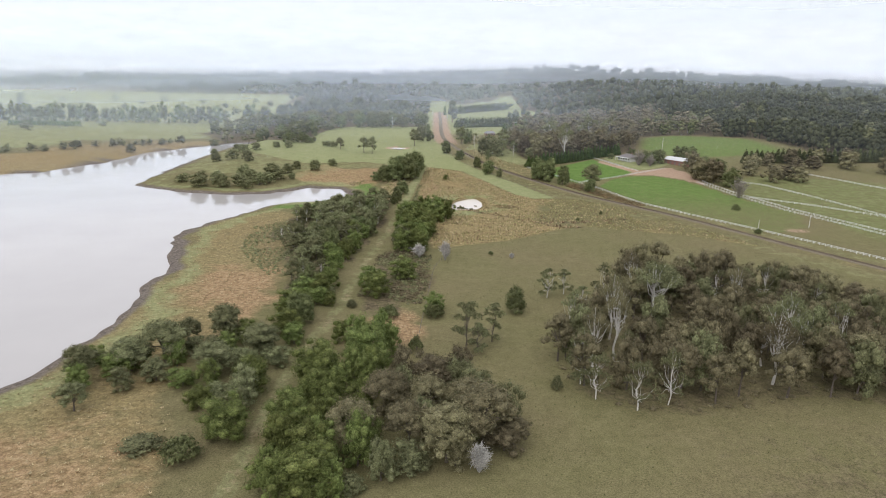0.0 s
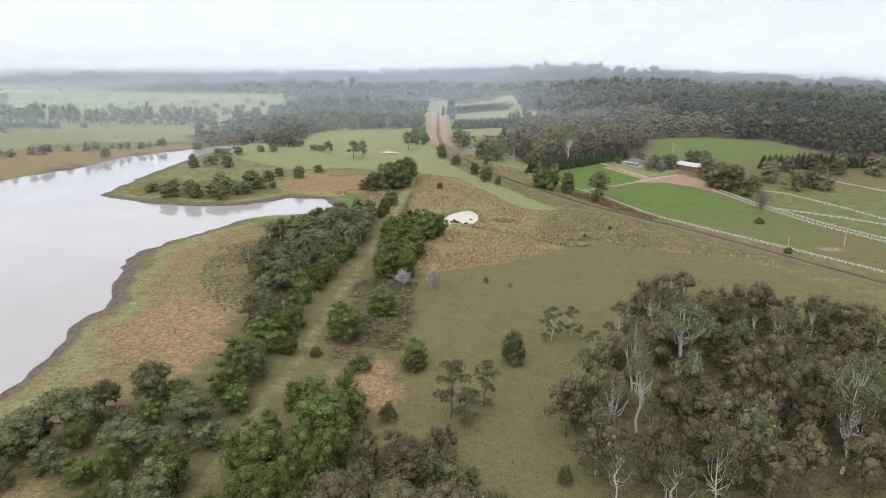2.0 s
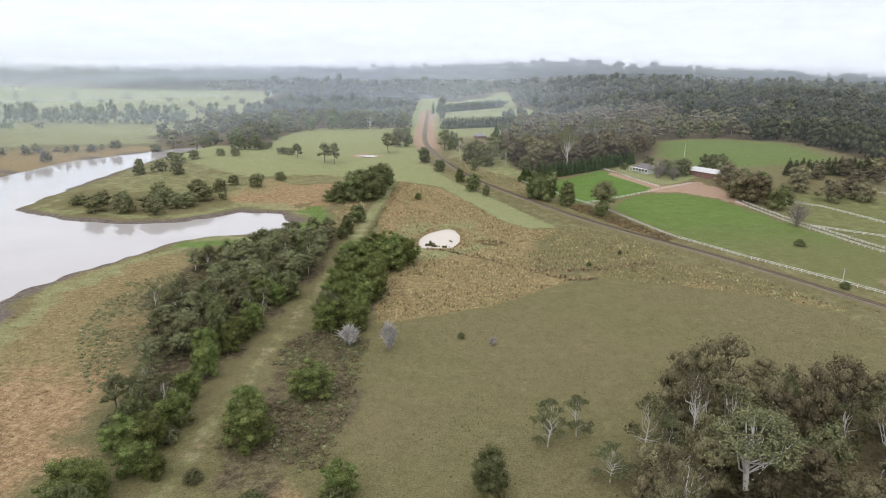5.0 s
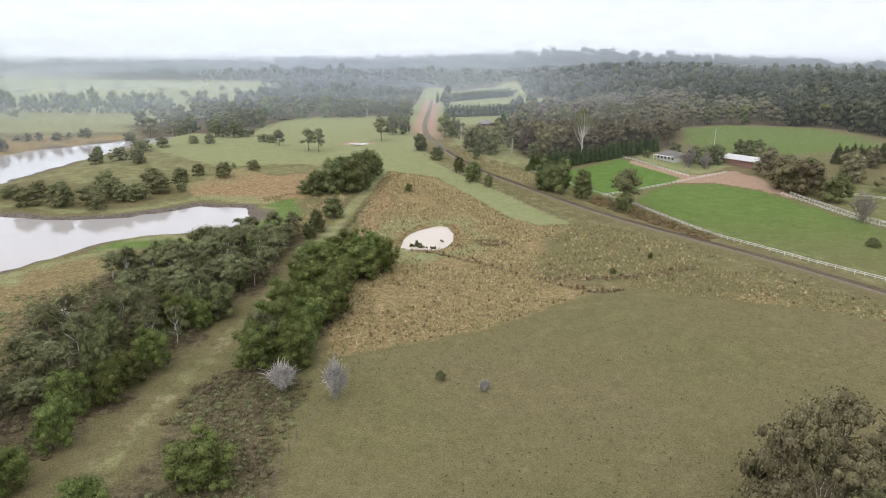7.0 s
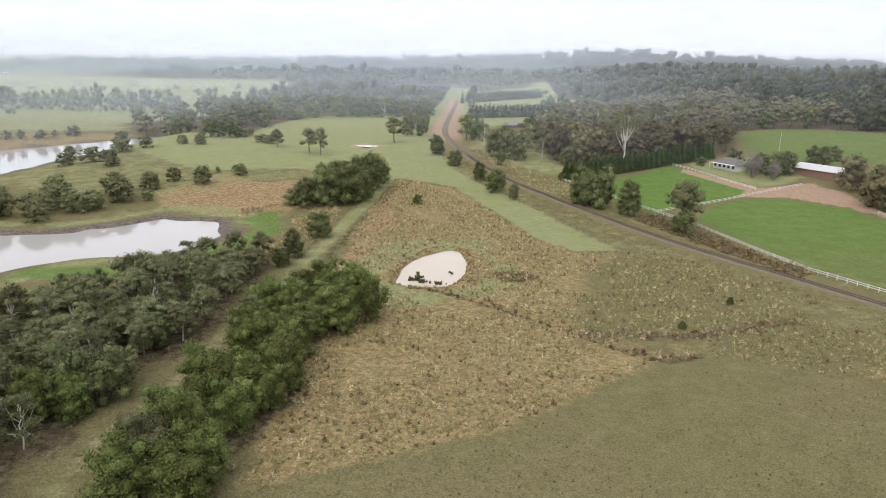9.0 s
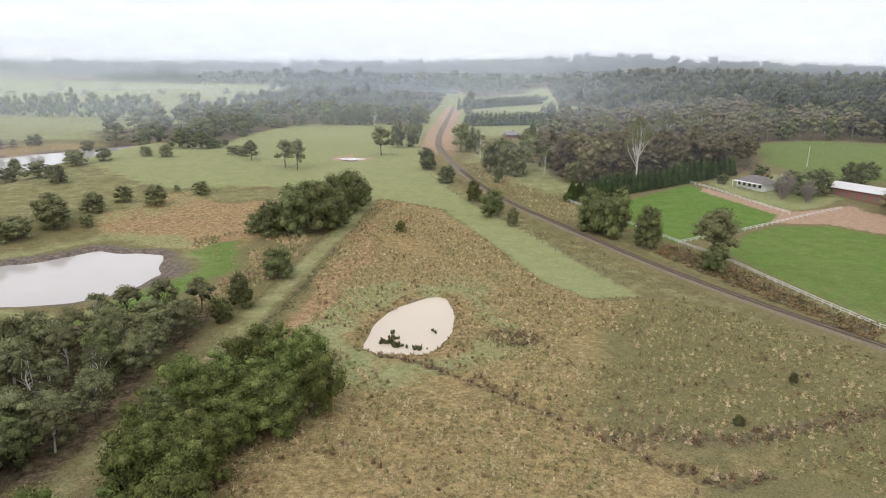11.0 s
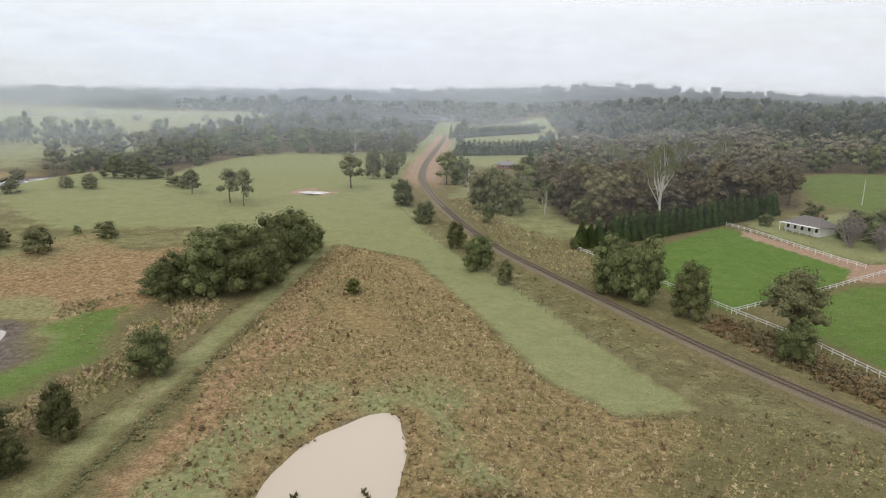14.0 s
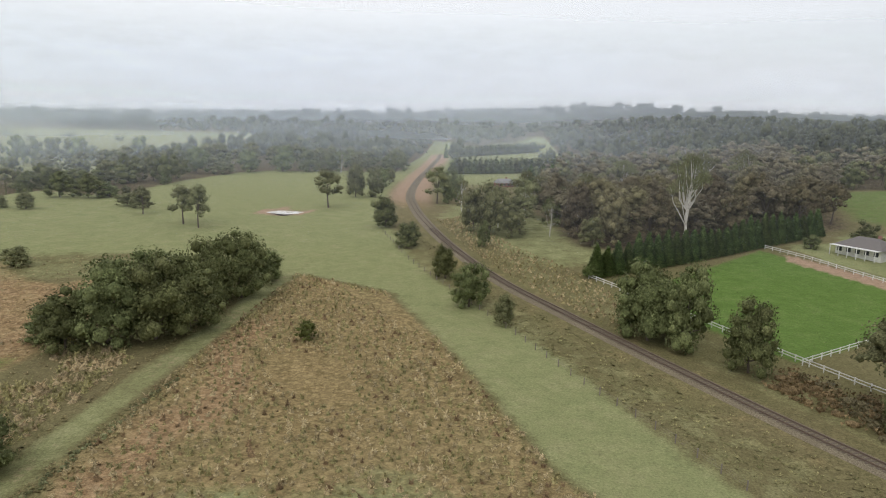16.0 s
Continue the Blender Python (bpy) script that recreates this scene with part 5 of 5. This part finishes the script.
def tussock_clumps(name, places, size, leaf, label, blades=9):
    """Clumps of dry grass: a low mound with blades arching out of its crown."""
    rng = np.random.default_rng(len(places) + 3)
    p = np.array(places, float)
    n = len(p)
    foot = np.column_stack([p, on_ground(p[:, 0], p[:, 1]) - 0.04])
    r = size * rng.uniform(0.55, 1.45, n)[:, None]
    high = r * rng.uniform(0.7, 1.25, (n, 1))
    ring = rng.uniform(0, 6.28, (n, 1)) + np.arange(6) * math.pi / 3
    rim = foot[:, None] + np.stack([np.cos(ring), np.sin(ring), np.zeros_like(ring)], -1) * (r * rng.uniform(0.55, 0.95, (n, 6)))[..., None]
    tip = foot + np.concatenate([rng.normal(size=(n, 2)) * 0.12 * r, high * 0.8], 1)
    mound_v = np.concatenate([rim, tip[:, None]], 1).reshape(-1, 3)
    mound_f = (np.arange(n)[:, None, None] * 7 + np.array([(k, (k + 1) % 6, 6) for k in range(6)])).reshape(-1, 3)
    a = rng.uniform(0, 6.28, (n, blades))
    out, side = np.stack([np.cos(a), np.sin(a), 0 * a], -1), np.stack([-np.sin(a), np.cos(a), 0 * a], -1)
    start = foot[:, None] + out * (r * rng.uniform(0.15, 0.5, (n, blades)))[..., None] + (high * rng.uniform(0.35, 0.8, (n, blades)))[..., None] * np.array((0, 0, 1))
    end = start + out * (r * rng.uniform(0.35, 0.8, (n, blades)))[..., None] + (high * rng.uniform(0.0, 0.75, (n, blades)))[..., None] * np.array((0, 0, 1))
    wide = (0.20 * r)[:, None]
    blade_v = np.stack([start - side * wide, start + side * wide, end], 2).reshape(-1, 3)
    v, f = joined([(mound_v, mound_f), (blade_v, np.arange(len(blade_v)).reshape(-1, 3))])
    return tagged(new(name, mesh_from(name, v, f, leaf)), label, "grass", kind="stuff")


tussock_places = scatter(TUSSOCK, 1.08, 41, lambda x, y: (line_dist(DITCH, x, y) > 1.2) & (inside(POND, x, y) < -4) & (wave(x, y, 7, 3) > -0.6))
# Fewer pale clumps on the darkened east part.
east_dimmed = [float(v) > -2 for v in inside(DIMMED_EAST, *np.array(tussock_places).T)]
for share, size, leaf, label in (
    (lambda k, e: k % 10 < (2 if e else 4), 0.52, M_TUFT, "dry straw-coloured tussock grass in a paddock"),
    (lambda k, e: (2 if e else 4) <= k % 10 < 9, 0.5, M_GREENTUFT, "olive tussock grass in a dry paddock"),
    (lambda k, e: k % 10 == 9, 0.5, M_BRACKEN, "reddish brown dead grass clumps in a paddock"),
):
    tussock_clumps("tussock_grass", [q for k, q in enumerate(tussock_places) if share(k, east_dimmed[k])], size, leaf, label)
verge = scatter([(55, 414), (140, 283), (150, 290), (110, 356), (70, 425), (38, 484), (17, 540), (5, 545), (32, 466)], 1.05, 43, lambda x, y: (line_dist(RAIL, x, y) > 4.5) & (line_dist(RAIL, x, y) < 16))
tufts("verge_grass", verge[0::2], 0.5, M_PASTURETUFT, "dark olive rough grass on the railway verge", 7, 1.0, 0.45)
tufts("verge_grass", verge[1::2], 0.5, M_GREENTUFT, "olive rough grass on the railway verge", 7, 1.0, 0.38)
far_verge = scatter([(60, 446), (40, 486), (26, 522), (16, 560), (24, 572), (40, 528), (56, 498), (62, 480), (60, 462)], 1.1, 44, lambda x, y: line_dist(RAIL, x, y) > 4)
tussock_clumps("verge_grass", far_verge[0::2], 0.5, M_TUFT, "dry golden grass between railway and hedge")
tussock_clumps("verge_grass", far_verge[1::2], 0.5, M_GREENTUFT, "olive grass between railway and hedge")
tufts("paddock_grass", scatter(PADDOCK_NORTH, 1.6, 60) + scatter(PADDOCK_EAST, 2.0, 62), 0.28, M_PADDOCK, "thick green grass tufts in a paddock", 6, 1.1, 0.5)
lakeside = scatter(LAKESIDE, 2.0, 45, lambda x, y: inside(LAKE, x, y) < -7)
tufts("lakeside_grass", lakeside, 0.5, M_TUFT, "dry tan grass between lake and wood", 5, 0.9, 0.6)
grazed_places = scatter(GRAZED, 1.3, 47, lambda x, y: (y > 95) & (wave(x, y, 9, 4) + 0.6 * wave(x, y, 3.1, 6) > -0.1) & (inside(WOOD_GUM, x, y) < -1))
tussock_clumps("short_grass", grazed_places, 0.24, M_PASTURETUFT, "short dark olive tufts in an open grazed field", 3)
tufts("short_grass", scatter(STRIP, 2.4, 48, lambda x, y: wave(x, y, 8, 2) > 0.0), 0.18, M_PADDOCK, "short green grass beside the railway fence", 4, 1.2, 0.5)
tufts("slope_grass", scatter([(-25, 400), (-24, 480), (-60, 498), (-100, 486), (-120, 440), (-88, 432), (-60, 425), (-40, 400)], 1.7, 49), 0.4, M_TUFT, "dry grass on the slope above the cove", 5, 0.9, 0.6)
marsh = scatter([(-62, 366), (-32, 366), (-25, 400), (-25, 432), (-46, 442), (-62, 428), (-52, 400)], 1.0, 64, lambda x, y: (inside(LAKE, x, y) < -9) & (inside(MARSH, x, y) < -1) & (line_dist(TRACK_RUN, x, y) > 4.5) & (wave(x, y, 5, 2) > -0.35))
tussock_clumps("marsh_grass", marsh[0::2], 0.8, M_TUFT, "tall tan tussocks on damp ground by the lake")
tussock_clumps("marsh_grass", marsh[1::2], 0.75, M_GREENTUFT, "tall olive tussocks on damp ground by the lake")
track_edge = [(x, y) for x, y in scatter([(-26, 372), (-12, 372), (-8, 480), (-22, 480)], 0.9, 66) if 3.0 < float(line_dist(TRACK_RUN, x, y)) < 6.5]
tufts("track_grass", track_edge, 0.6, M_GREENTUFT, "rough grass along the mown track", 7, 0.9, 0.5)
reed_rng = np.random.default_rng(5)
reed_places = [(cx + reed_rng.normal() * sx, cy + reed_rng.normal() * sy) for cx, cy, sx, sy, n in ((8.0, 356.5, 1.0, 0.5, 40), (10.6, 355.0, 0.9, 0.5, 40), (9.5, 358.3, 0.7, 0.3, 18), (14.2, 354.4, 0.7, 0.4, 24), (8.6, 362, 0.3, 0.6, 7), (17.0, 363, 0.3, 0.9, 8)) for _ in range(n)]
tufts("pond_reeds", reed_places[::2], 0.85, M_REED, "dark green reeds standing in the pond", 8, 0.35, 0.9, POND_Z - 0.1)
rim = [(x, y) for x, y in scatter([(-1, 346), (25, 346), (25, 391), (-1, 391)], 0.7, 59) if -3.0 < float(inside(POND, x, y)) < -0.7 and reed_rng.random() < 0.75]
tufts("rim_grass", rim, 0.55, M_GREENTUFT, "rough olive grass round the pond rim", 7, 0.8, 0.7)


def scrub_clumps(name, places, rad, leaf, label, per=26, seed=1):
    rng = np.random.default_rng(seed)
    pieces = []
    for x, y in places:
        r = rad * rng.uniform(0.6, 1.4)
        c = (x, y, gz(x, y) + r * 0.1)
        pieces.append(core(rng, c, r * 0.8, 0.5))
        pieces.append(leaves(rng, c, r, per, 0.36 * rad, 0.75, -0.05, 0.7, (0.7, 1.45)))
    return tagged(new(name, mesh_from(name, *joined(pieces), leaf)), label, "scrub", kind="stuff")


bramble = scatter(SCRUB_TRACK, 1.3, 51, lambda x, y: (line_dist(TRACK, x, y) > 3.4) & (wave(x, y, 8, 3) + 0.5 * wave(x, y, 3, 1) > -0.35) & (y > 203 + 5 * wave(x, y, 4, 2)))
scrub_clumps("blackberry_scrub", bramble[0::2], 0.9, M_SCRUB, "low brown bramble scrub beside the track", 28, 1)
scrub_clumps("blackberry_scrub", bramble[1::2], 0.8, M_OLIVE, "low grey-green bramble scrub beside the track", 28, 7)
rushes = [(x + tree_rng.uniform(-1, 1), y + tree_rng.uniform(-1, 1)) for x, y, _ in run_points(DITCH, 0.6)] + [(x + tree_rng.uniform(-2, 2), y + tree_rng.uniform(-2, 2)) for x, y, _ in run_points(BRANCH, 0.6)]
scrub_clumps("ditch_rushes", rushes[0::3], 0.5, M_SCRUB, "dark brown rushes along a shallow ditch", 22, 2)
tussock_clumps("ditch_rushes", rushes[1::3], 0.7, M_TUFT, "pale dead grass along a shallow ditch")
tussock_clumps("ditch_rushes", rushes[2::3], 0.65, M_BRACKEN, "rusty brown rushes along a shallow ditch")
tufts("bracken_patch", [(33 + 5.5 * math.cos(k * 2.4) * (k / 170) ** 0.5, 361 + 4.5 * math.sin(k * 2.4) * (k / 170) ** 0.5) for k in range(170)], 0.5, M_BRACKEN, "reddish brown bracken patch in dry grass", 6, 0.9, 0.6)
heath = scatter(WOOD_WEST, 1.9, 58, lambda x, y: (line_dist(TRACK, x, y) > 12) & (wave(x, y, 6, 1) > -0.55))
scrub_clumps("heath", heath, 0.95, M_OLIVE, "low grey-green heath scrub near the lake", 24, 6)
scrub_clumps("heath", scatter(HEATH, 1.7, 68, lambda x, y: wave(x, y, 6, 2) > -0.5), 0.8, M_OLIVE, "low grey-green heath scrub between lake and wood", 22, 9)
under = [q for w in (WOOD_GUM, WOOD_WEST, WOOD_TRACK) for q in scatter(w, 3.4, 53, lambda x, y: line_dist(TRACK, x, y) > 2.6)]
scrub_clumps("undergrowth", under, 1.1, M_SCRUB, "brown undergrowth beneath the trees", 22, 4)
scrub_clumps("track_bracken", [(x + 4.6 + tree_rng.uniform(-0.7, 0.7), y) for x, y, _ in run_points([q for q in TRACK_RUN if 352 < q[1] < 425], 0.9)], 0.6, M_OLIVE, "low dark bracken along the mown track", 20, 8)
bank = scatter([(80, 424), (76, 432), (84, 438), (92, 426), (101, 400), (110, 372), (105, 366), (94, 392)], 1.7, 57)
scrub_clumps("bank_scrub", bank[1::3], 1.4, M_SCRUB, "dark olive-brown scrub between railway and white fence", 30, 11)
bank = bank[0::3] + bank[2::3]
scrub_clumps("bank_scrub", bank, 1.5, M_BRACKEN, "tangled brown scrub between railway and white fence", 30, 5)


# ---- railway ----
def ribbon(run, offsets, heights, name, material):
    """A strip with the given cross-section laid along a run."""
    p = np.array(run)
    t = np.gradient(p, axis=0)
    t /= np.hypot(*t.T)[:, None]
    side = np.stack([-t[:, 1], t[:, 0]], 1)
    z = RAIL_Z(p[:, 0], p[:, 1])
    rows = [np.column_stack([p + side * o, z + h]) for o, h in zip(offsets, heights)]
    v = np.stack(rows, 1).reshape(-1, 3)
    n, k = len(p), len(offsets)
    ids = np.arange(n * k).reshape(n, k)
    f = np.stack([ids[:-1, :-1], ids[1:, :-1], ids[1:, 1:], ids[:-1, 1:]], -1).reshape(-1, 4)
    return mesh_from(name, v, f[:, ::-1], material)


def RAIL_Z(x, y):
    return land(x, y) + 0.5


RAIL_FINE = [(x, y) for x, y, _ in run_points(RAIL_RUN, 3.0)]
railway = base("railway", 0, 0, 0, 0, "single railway track on grey stone ballast", "railway", kind="structure")
part("ballast", ribbon(RAIL_FINE, (2.9, 1.8, 1.5, -1.5, -1.8, -2.9), (-0.45, 0.2, 0.3, 0.3, 0.2, -0.45), "ballast", M_BALLAST), None, railway)
for o in (0.7525, -0.7525):
    part("rail", ribbon(RAIL_FINE, (o + 0.09, o + 0.05, o + 0.045, o - 0.045, o - 0.05, o - 0.09), (0.38, 0.40, 0.56, 0.56, 0.40, 0.38), "rail", M_STEEL), None, railway, "dark steel rail")
SLEEPER = bm_mesh("sleeper", box(bmesh.new(), (-0.12, -1.25, -0.1), (0.12, 1.25, 0.1)), M_SLEEPER)
spots = run_points([q for q in RAIL_FINE if 352 < q[1] < 545], 0.72)[:300]
for x, y, a in spots:
    s = part("sleeper", SLEEPER, None, railway)
    s.matrix_basis = pose(x, y, float(RAIL_Z(x, y)) + 0.28, 0, 0, a)


# ---- fences ----
POST_WHITE = bm_mesh("post", box(bmesh.new(), (-0.075, -0.075, -0.3), (0.075, 0.075, 1.3), 0.012), M_WHITE)
POST_WOOD = bm_mesh("post", box(bmesh.new(), (-0.07, -0.07, -0.3), (0.07, 0.07, 1.25), 0.012), M_POST)
RAIL_BOARD = bm_mesh("fence_rail", box(bmesh.new(), (0, -0.025, -0.075), (1, 0.025, 0.075)), M_WHITE)
WIRE = bm_mesh("wire", box(bmesh.new(), (0, -0.006, -0.006), (1, 0.006, 0.006)), M_POST)


def fence(name, pts, gap, post, bar, heights, label):
    e = base(name, *pts[0], gz(*pts[0]), 0, label, "fence")
    e0 = e.matrix_basis.inverted()
    places = [(x, y, gz(x, y)) for x, y, _ in run_points(pts, gap)]
    for x, y, z in places:
        part("post", post, None, e).matrix_basis = e0 @ pose(x, y, z)
    for a, b in zip(places, places[1:]):
        u = Vector(b) - Vector(a)
        turn = u.to_track_quat("X", "Z")
        for h in heights:
            part("fence_rail", bar, None, e).matrix_basis = e0 @ Matrix.LocRotScale(Vector(a) + Vector((0, 0, h)), turn, (u.length, 1, 1))
    return e


fence("paddock_fence", FENCE_EAST, 2.7, POST_WHITE, RAIL_BOARD, (0.62, 1.12), "white-painted post and rail fence along the railway")
fence("paddock_fence", [(114, 527), (120, 514), (125, 499), (131, 484), (135, 476)], 2.7, POST_WHITE, RAIL_BOARD, (0.62, 1.12), "white post and rail fence between paddock and house")
fence("paddock_fence", [(86.5, 441), (99, 449), (108, 454), (118, 460), (127, 466), (141, 475), (157, 485)], 2.7, POST_WHITE, RAIL_BOARD, (0.62, 1.12), "white post and rail fence beside the dirt drive")
fence("paddock_fence", [(163, 440), (170, 400), (182, 358), (198, 325), (212, 290)], 3.2, POST_WHITE, RAIL_BOARD, (0.62, 1.12), "white post and rail fence of the horse lane")
fence("paddock_fence", [(167, 441), (174, 402), (187, 360), (204, 326), (218, 292)], 3.2, POST_WHITE, RAIL_BOARD, (0.62, 1.12), "white post and rail fence of the horse lane")
fence("paddock_fence", [(186, 445), (203, 433), (218, 395), (232, 346)], 3.4, POST_WHITE, RAIL_BOARD, (0.62, 1.12), "white post and rail fence dividing horse paddocks")
fence("paddock_fence", [(250, 470), (262, 455), (282, 424), (300, 380)], 3.4, POST_WHITE, RAIL_BOARD, (0.62, 1.12), "white post and rail fence dividing horse paddocks")
fence("paddock_fence", [(177, 392), (205, 372), (232, 346)], 3.4, POST_WHITE, RAIL_BOARD, (0.62, 1.12), "white post and rail fence across horse paddocks")
fence("wire_fence", [(3, 266), (-3, 238), (-4.5, 200), (-6, 166)], 4.0, POST_WOOD, WIRE, (0.5, 0.8, 1.1), "weathered timber and wire fence beside a grazed field")
fence("wire_fence", [(62, 400), (55, 415), (48, 428), (38, 451), (28, 472), (12, 505), (0, 540)], 4.0, POST_WOOD, WIRE, (0.5, 0.8, 1.1), "weathered timber and wire fence along the railway")


# ---- buildings ----
def gable_roof(L, W, z, rise, over, thick=0.18, hip=0.0):
    """A roof over L by W: two slopes with overhang, hipped by hip metres at each end."""
    bm = bmesh.new()
    l, w = L / 2 + over, W / 2 + over
    drop = rise * over / (W / 2)
    lower = [bm.verts.new(p) for p in ((-l, -w, z - drop), (l, -w, z - drop), (l, w, z - drop), (-l, w, z - drop))]
    upper = [bm.verts.new(p) for p in ((-l + hip, 0, z + rise), (l - hip, 0, z + rise))]
    bm.faces.new((lower[0], lower[1], upper[1], upper[0]))
    bm.faces.new((lower[2], lower[3], upper[0], upper[1]))
    bm.faces.new((lower[1], lower[2], upper[1]))
    bm.faces.new((lower[3], lower[0], upper[0]))
    bm.faces.new(lower[::-1])
    ext = bmesh.ops.extrude_face_region(bm, geom=[f for f in bm.faces if len(f.verts) == 4 and abs(f.normal.z) > 0.99])
    bmesh.ops.translate(bm, vec=(0, 0, -thick), verts=[v for v in ext["geom"] if isinstance(v, bmesh.types.BMVert)])
    bmesh.ops.recalc_face_normals(bm, faces=bm.faces)
    return bm


def window_part(parent, x, y, z, w, h, turn=0):
    win = part("window", box(bmesh.new(), (-w / 2 - 0.07, -0.05, -0.07), (w / 2 + 0.07, 0.03, h + 0.07), 0.01), M_WHITE, parent, "white window frame")
    win.matrix_basis = pose(x, y, z, 0, 0, turn)
    part("pane", box(bmesh.new(), (-w / 2, -0.075, 0), (w / 2, -0.055, h)), M_GLASS, win)
    return win


def house(name, x, y, turn, L, W, H, rise, wall, roof, hip, label, veranda=False, windows=4):
    e = base(name, x, y, gz(x, y) - 0.1, turn, label, "house")
    body = part("wall", box(bmesh.new(), (-L / 2, -W / 2, -0.6), (L / 2, W / 2, H)), wall, e)
    top = part("roof", gable_roof(L, W, H + 0.02, rise, 0.6, hip=hip), roof, e)
    for k in range(windows):
        window_part(e, -L / 2 + L * (k + 0.5) / windows, -W / 2 - 0.03, 0.9, min(1.6, L / windows * 0.5), 1.2)
    window_part(e, -L / 2 - 0.03, 0, 0.9, 1.4, 1.2, -90)
    if veranda:
        part("veranda_roof", box(bmesh.new(), (-L / 2 - 0.3, -W / 2 - 2.6, H - 0.35), (L / 2 + 0.3, -W / 2 - 0.62, H - 0.22), 0.02), M_WHITE, e, "white veranda roof")
        for k in range(6):
            part("veranda_post", box(bmesh.new(), (-0.08, -0.08, -0.3), (0.08, 0.08, H - 0.36), 0.01), M_WHITE, e).matrix_basis = pose(-L / 2 + 0.1 + (L - 0.2) * k / 5, -W / 2 - 2.45, 0)
    chim = part("chimney", box(bmesh.new(), (-0.4, -0.35, 0), (0.4, 0.35, 1.6), 0.03), M_BRICK, top, "brick chimney")
    chim.matrix_basis = pose(L * 0.18, 0.9, H + rise - 0.8)
    return e


house("house", 138, 518, -62, 13.0, 8.5, 2.9, 2.3, M_WHITE, M_HOUSEROOF, 4.2, "white weatherboard cottage with grey hipped roof and veranda", True, 5)
stable = base("stable", 172, 503, gz(172, 503) - 0.1, -58, "red brick stable with a pale metal roof", "stable")
part("wall", box(bmesh.new(), (-10, -5, -0.6), (10, 5, 3.4)), M_BRICK, stable)
part("roof", gable_roof(20, 10, 3.42, 1.7, 0.9), M_ROOFPALE, stable, "pale metal roof")
for k in range(5):
    d = part("stall_door", box(bmesh.new(), (-0.6, -0.06, -0.3), (0.6, 0.0, 2.1), 0.01), M_POST, stable)
    d.matrix_basis = pose(-8 + 4 * k, -5.01, 0)
for x, y, a, L in ((44, 705, 20, 9), (-100, 905, -10, 11), (-150, 930, 15, 10), (-60, 960, 0, 11), (210, 980, 10, 12), (330, 1180, 0, 13), (520, 1150, -15, 12), (150, 860, 20, 10), (-20, 1230, 0, 12), (620, 1380, 10, 15), (420, 990, 0, 10)):
    house("farmhouse", x, y, a, L, 7, 2.6, 1.9, M_BRICK if L < 11 else M_POST, M_ROOFPALE if L > 11 else M_ROOF, 1.5, "distant farmhouse with metal roof among trees", False, 4)


# ---- power poles ----
POLE = bmesh.new()
bmesh.ops.create_cone(POLE, cap_ends=True, segments=8, radius1=0.17, radius2=0.11, depth=10, matrix=Matrix.Translation((0, 0, 4.6)))
POLE_ME = bm_mesh("pole", POLE, M_WHITEBARK)
ARM_ME = bm_mesh("crossarm", box(bmesh.new(), (-1.1, -0.06, -0.07), (1.1, 0.06, 0.07), 0.01), M_POST)
for x, y, a, tall in ((149, 316, 20, 0.5), (176, 322, 25, 0.6), (176, 560, 30, 1.0)):
    e = base("power_pole", x, y, gz(x, y), a, "tall pale timber power pole with a crossarm", "power pole", "power poles")
    part("pole", POLE_ME, None, e)
    part("crossarm", ARM_ME, None, e).matrix_basis = pose(0, 0, 9.0)
    e.matrix_basis = e.matrix_basis @ Matrix.Diagonal((1, 1, tall, 1))
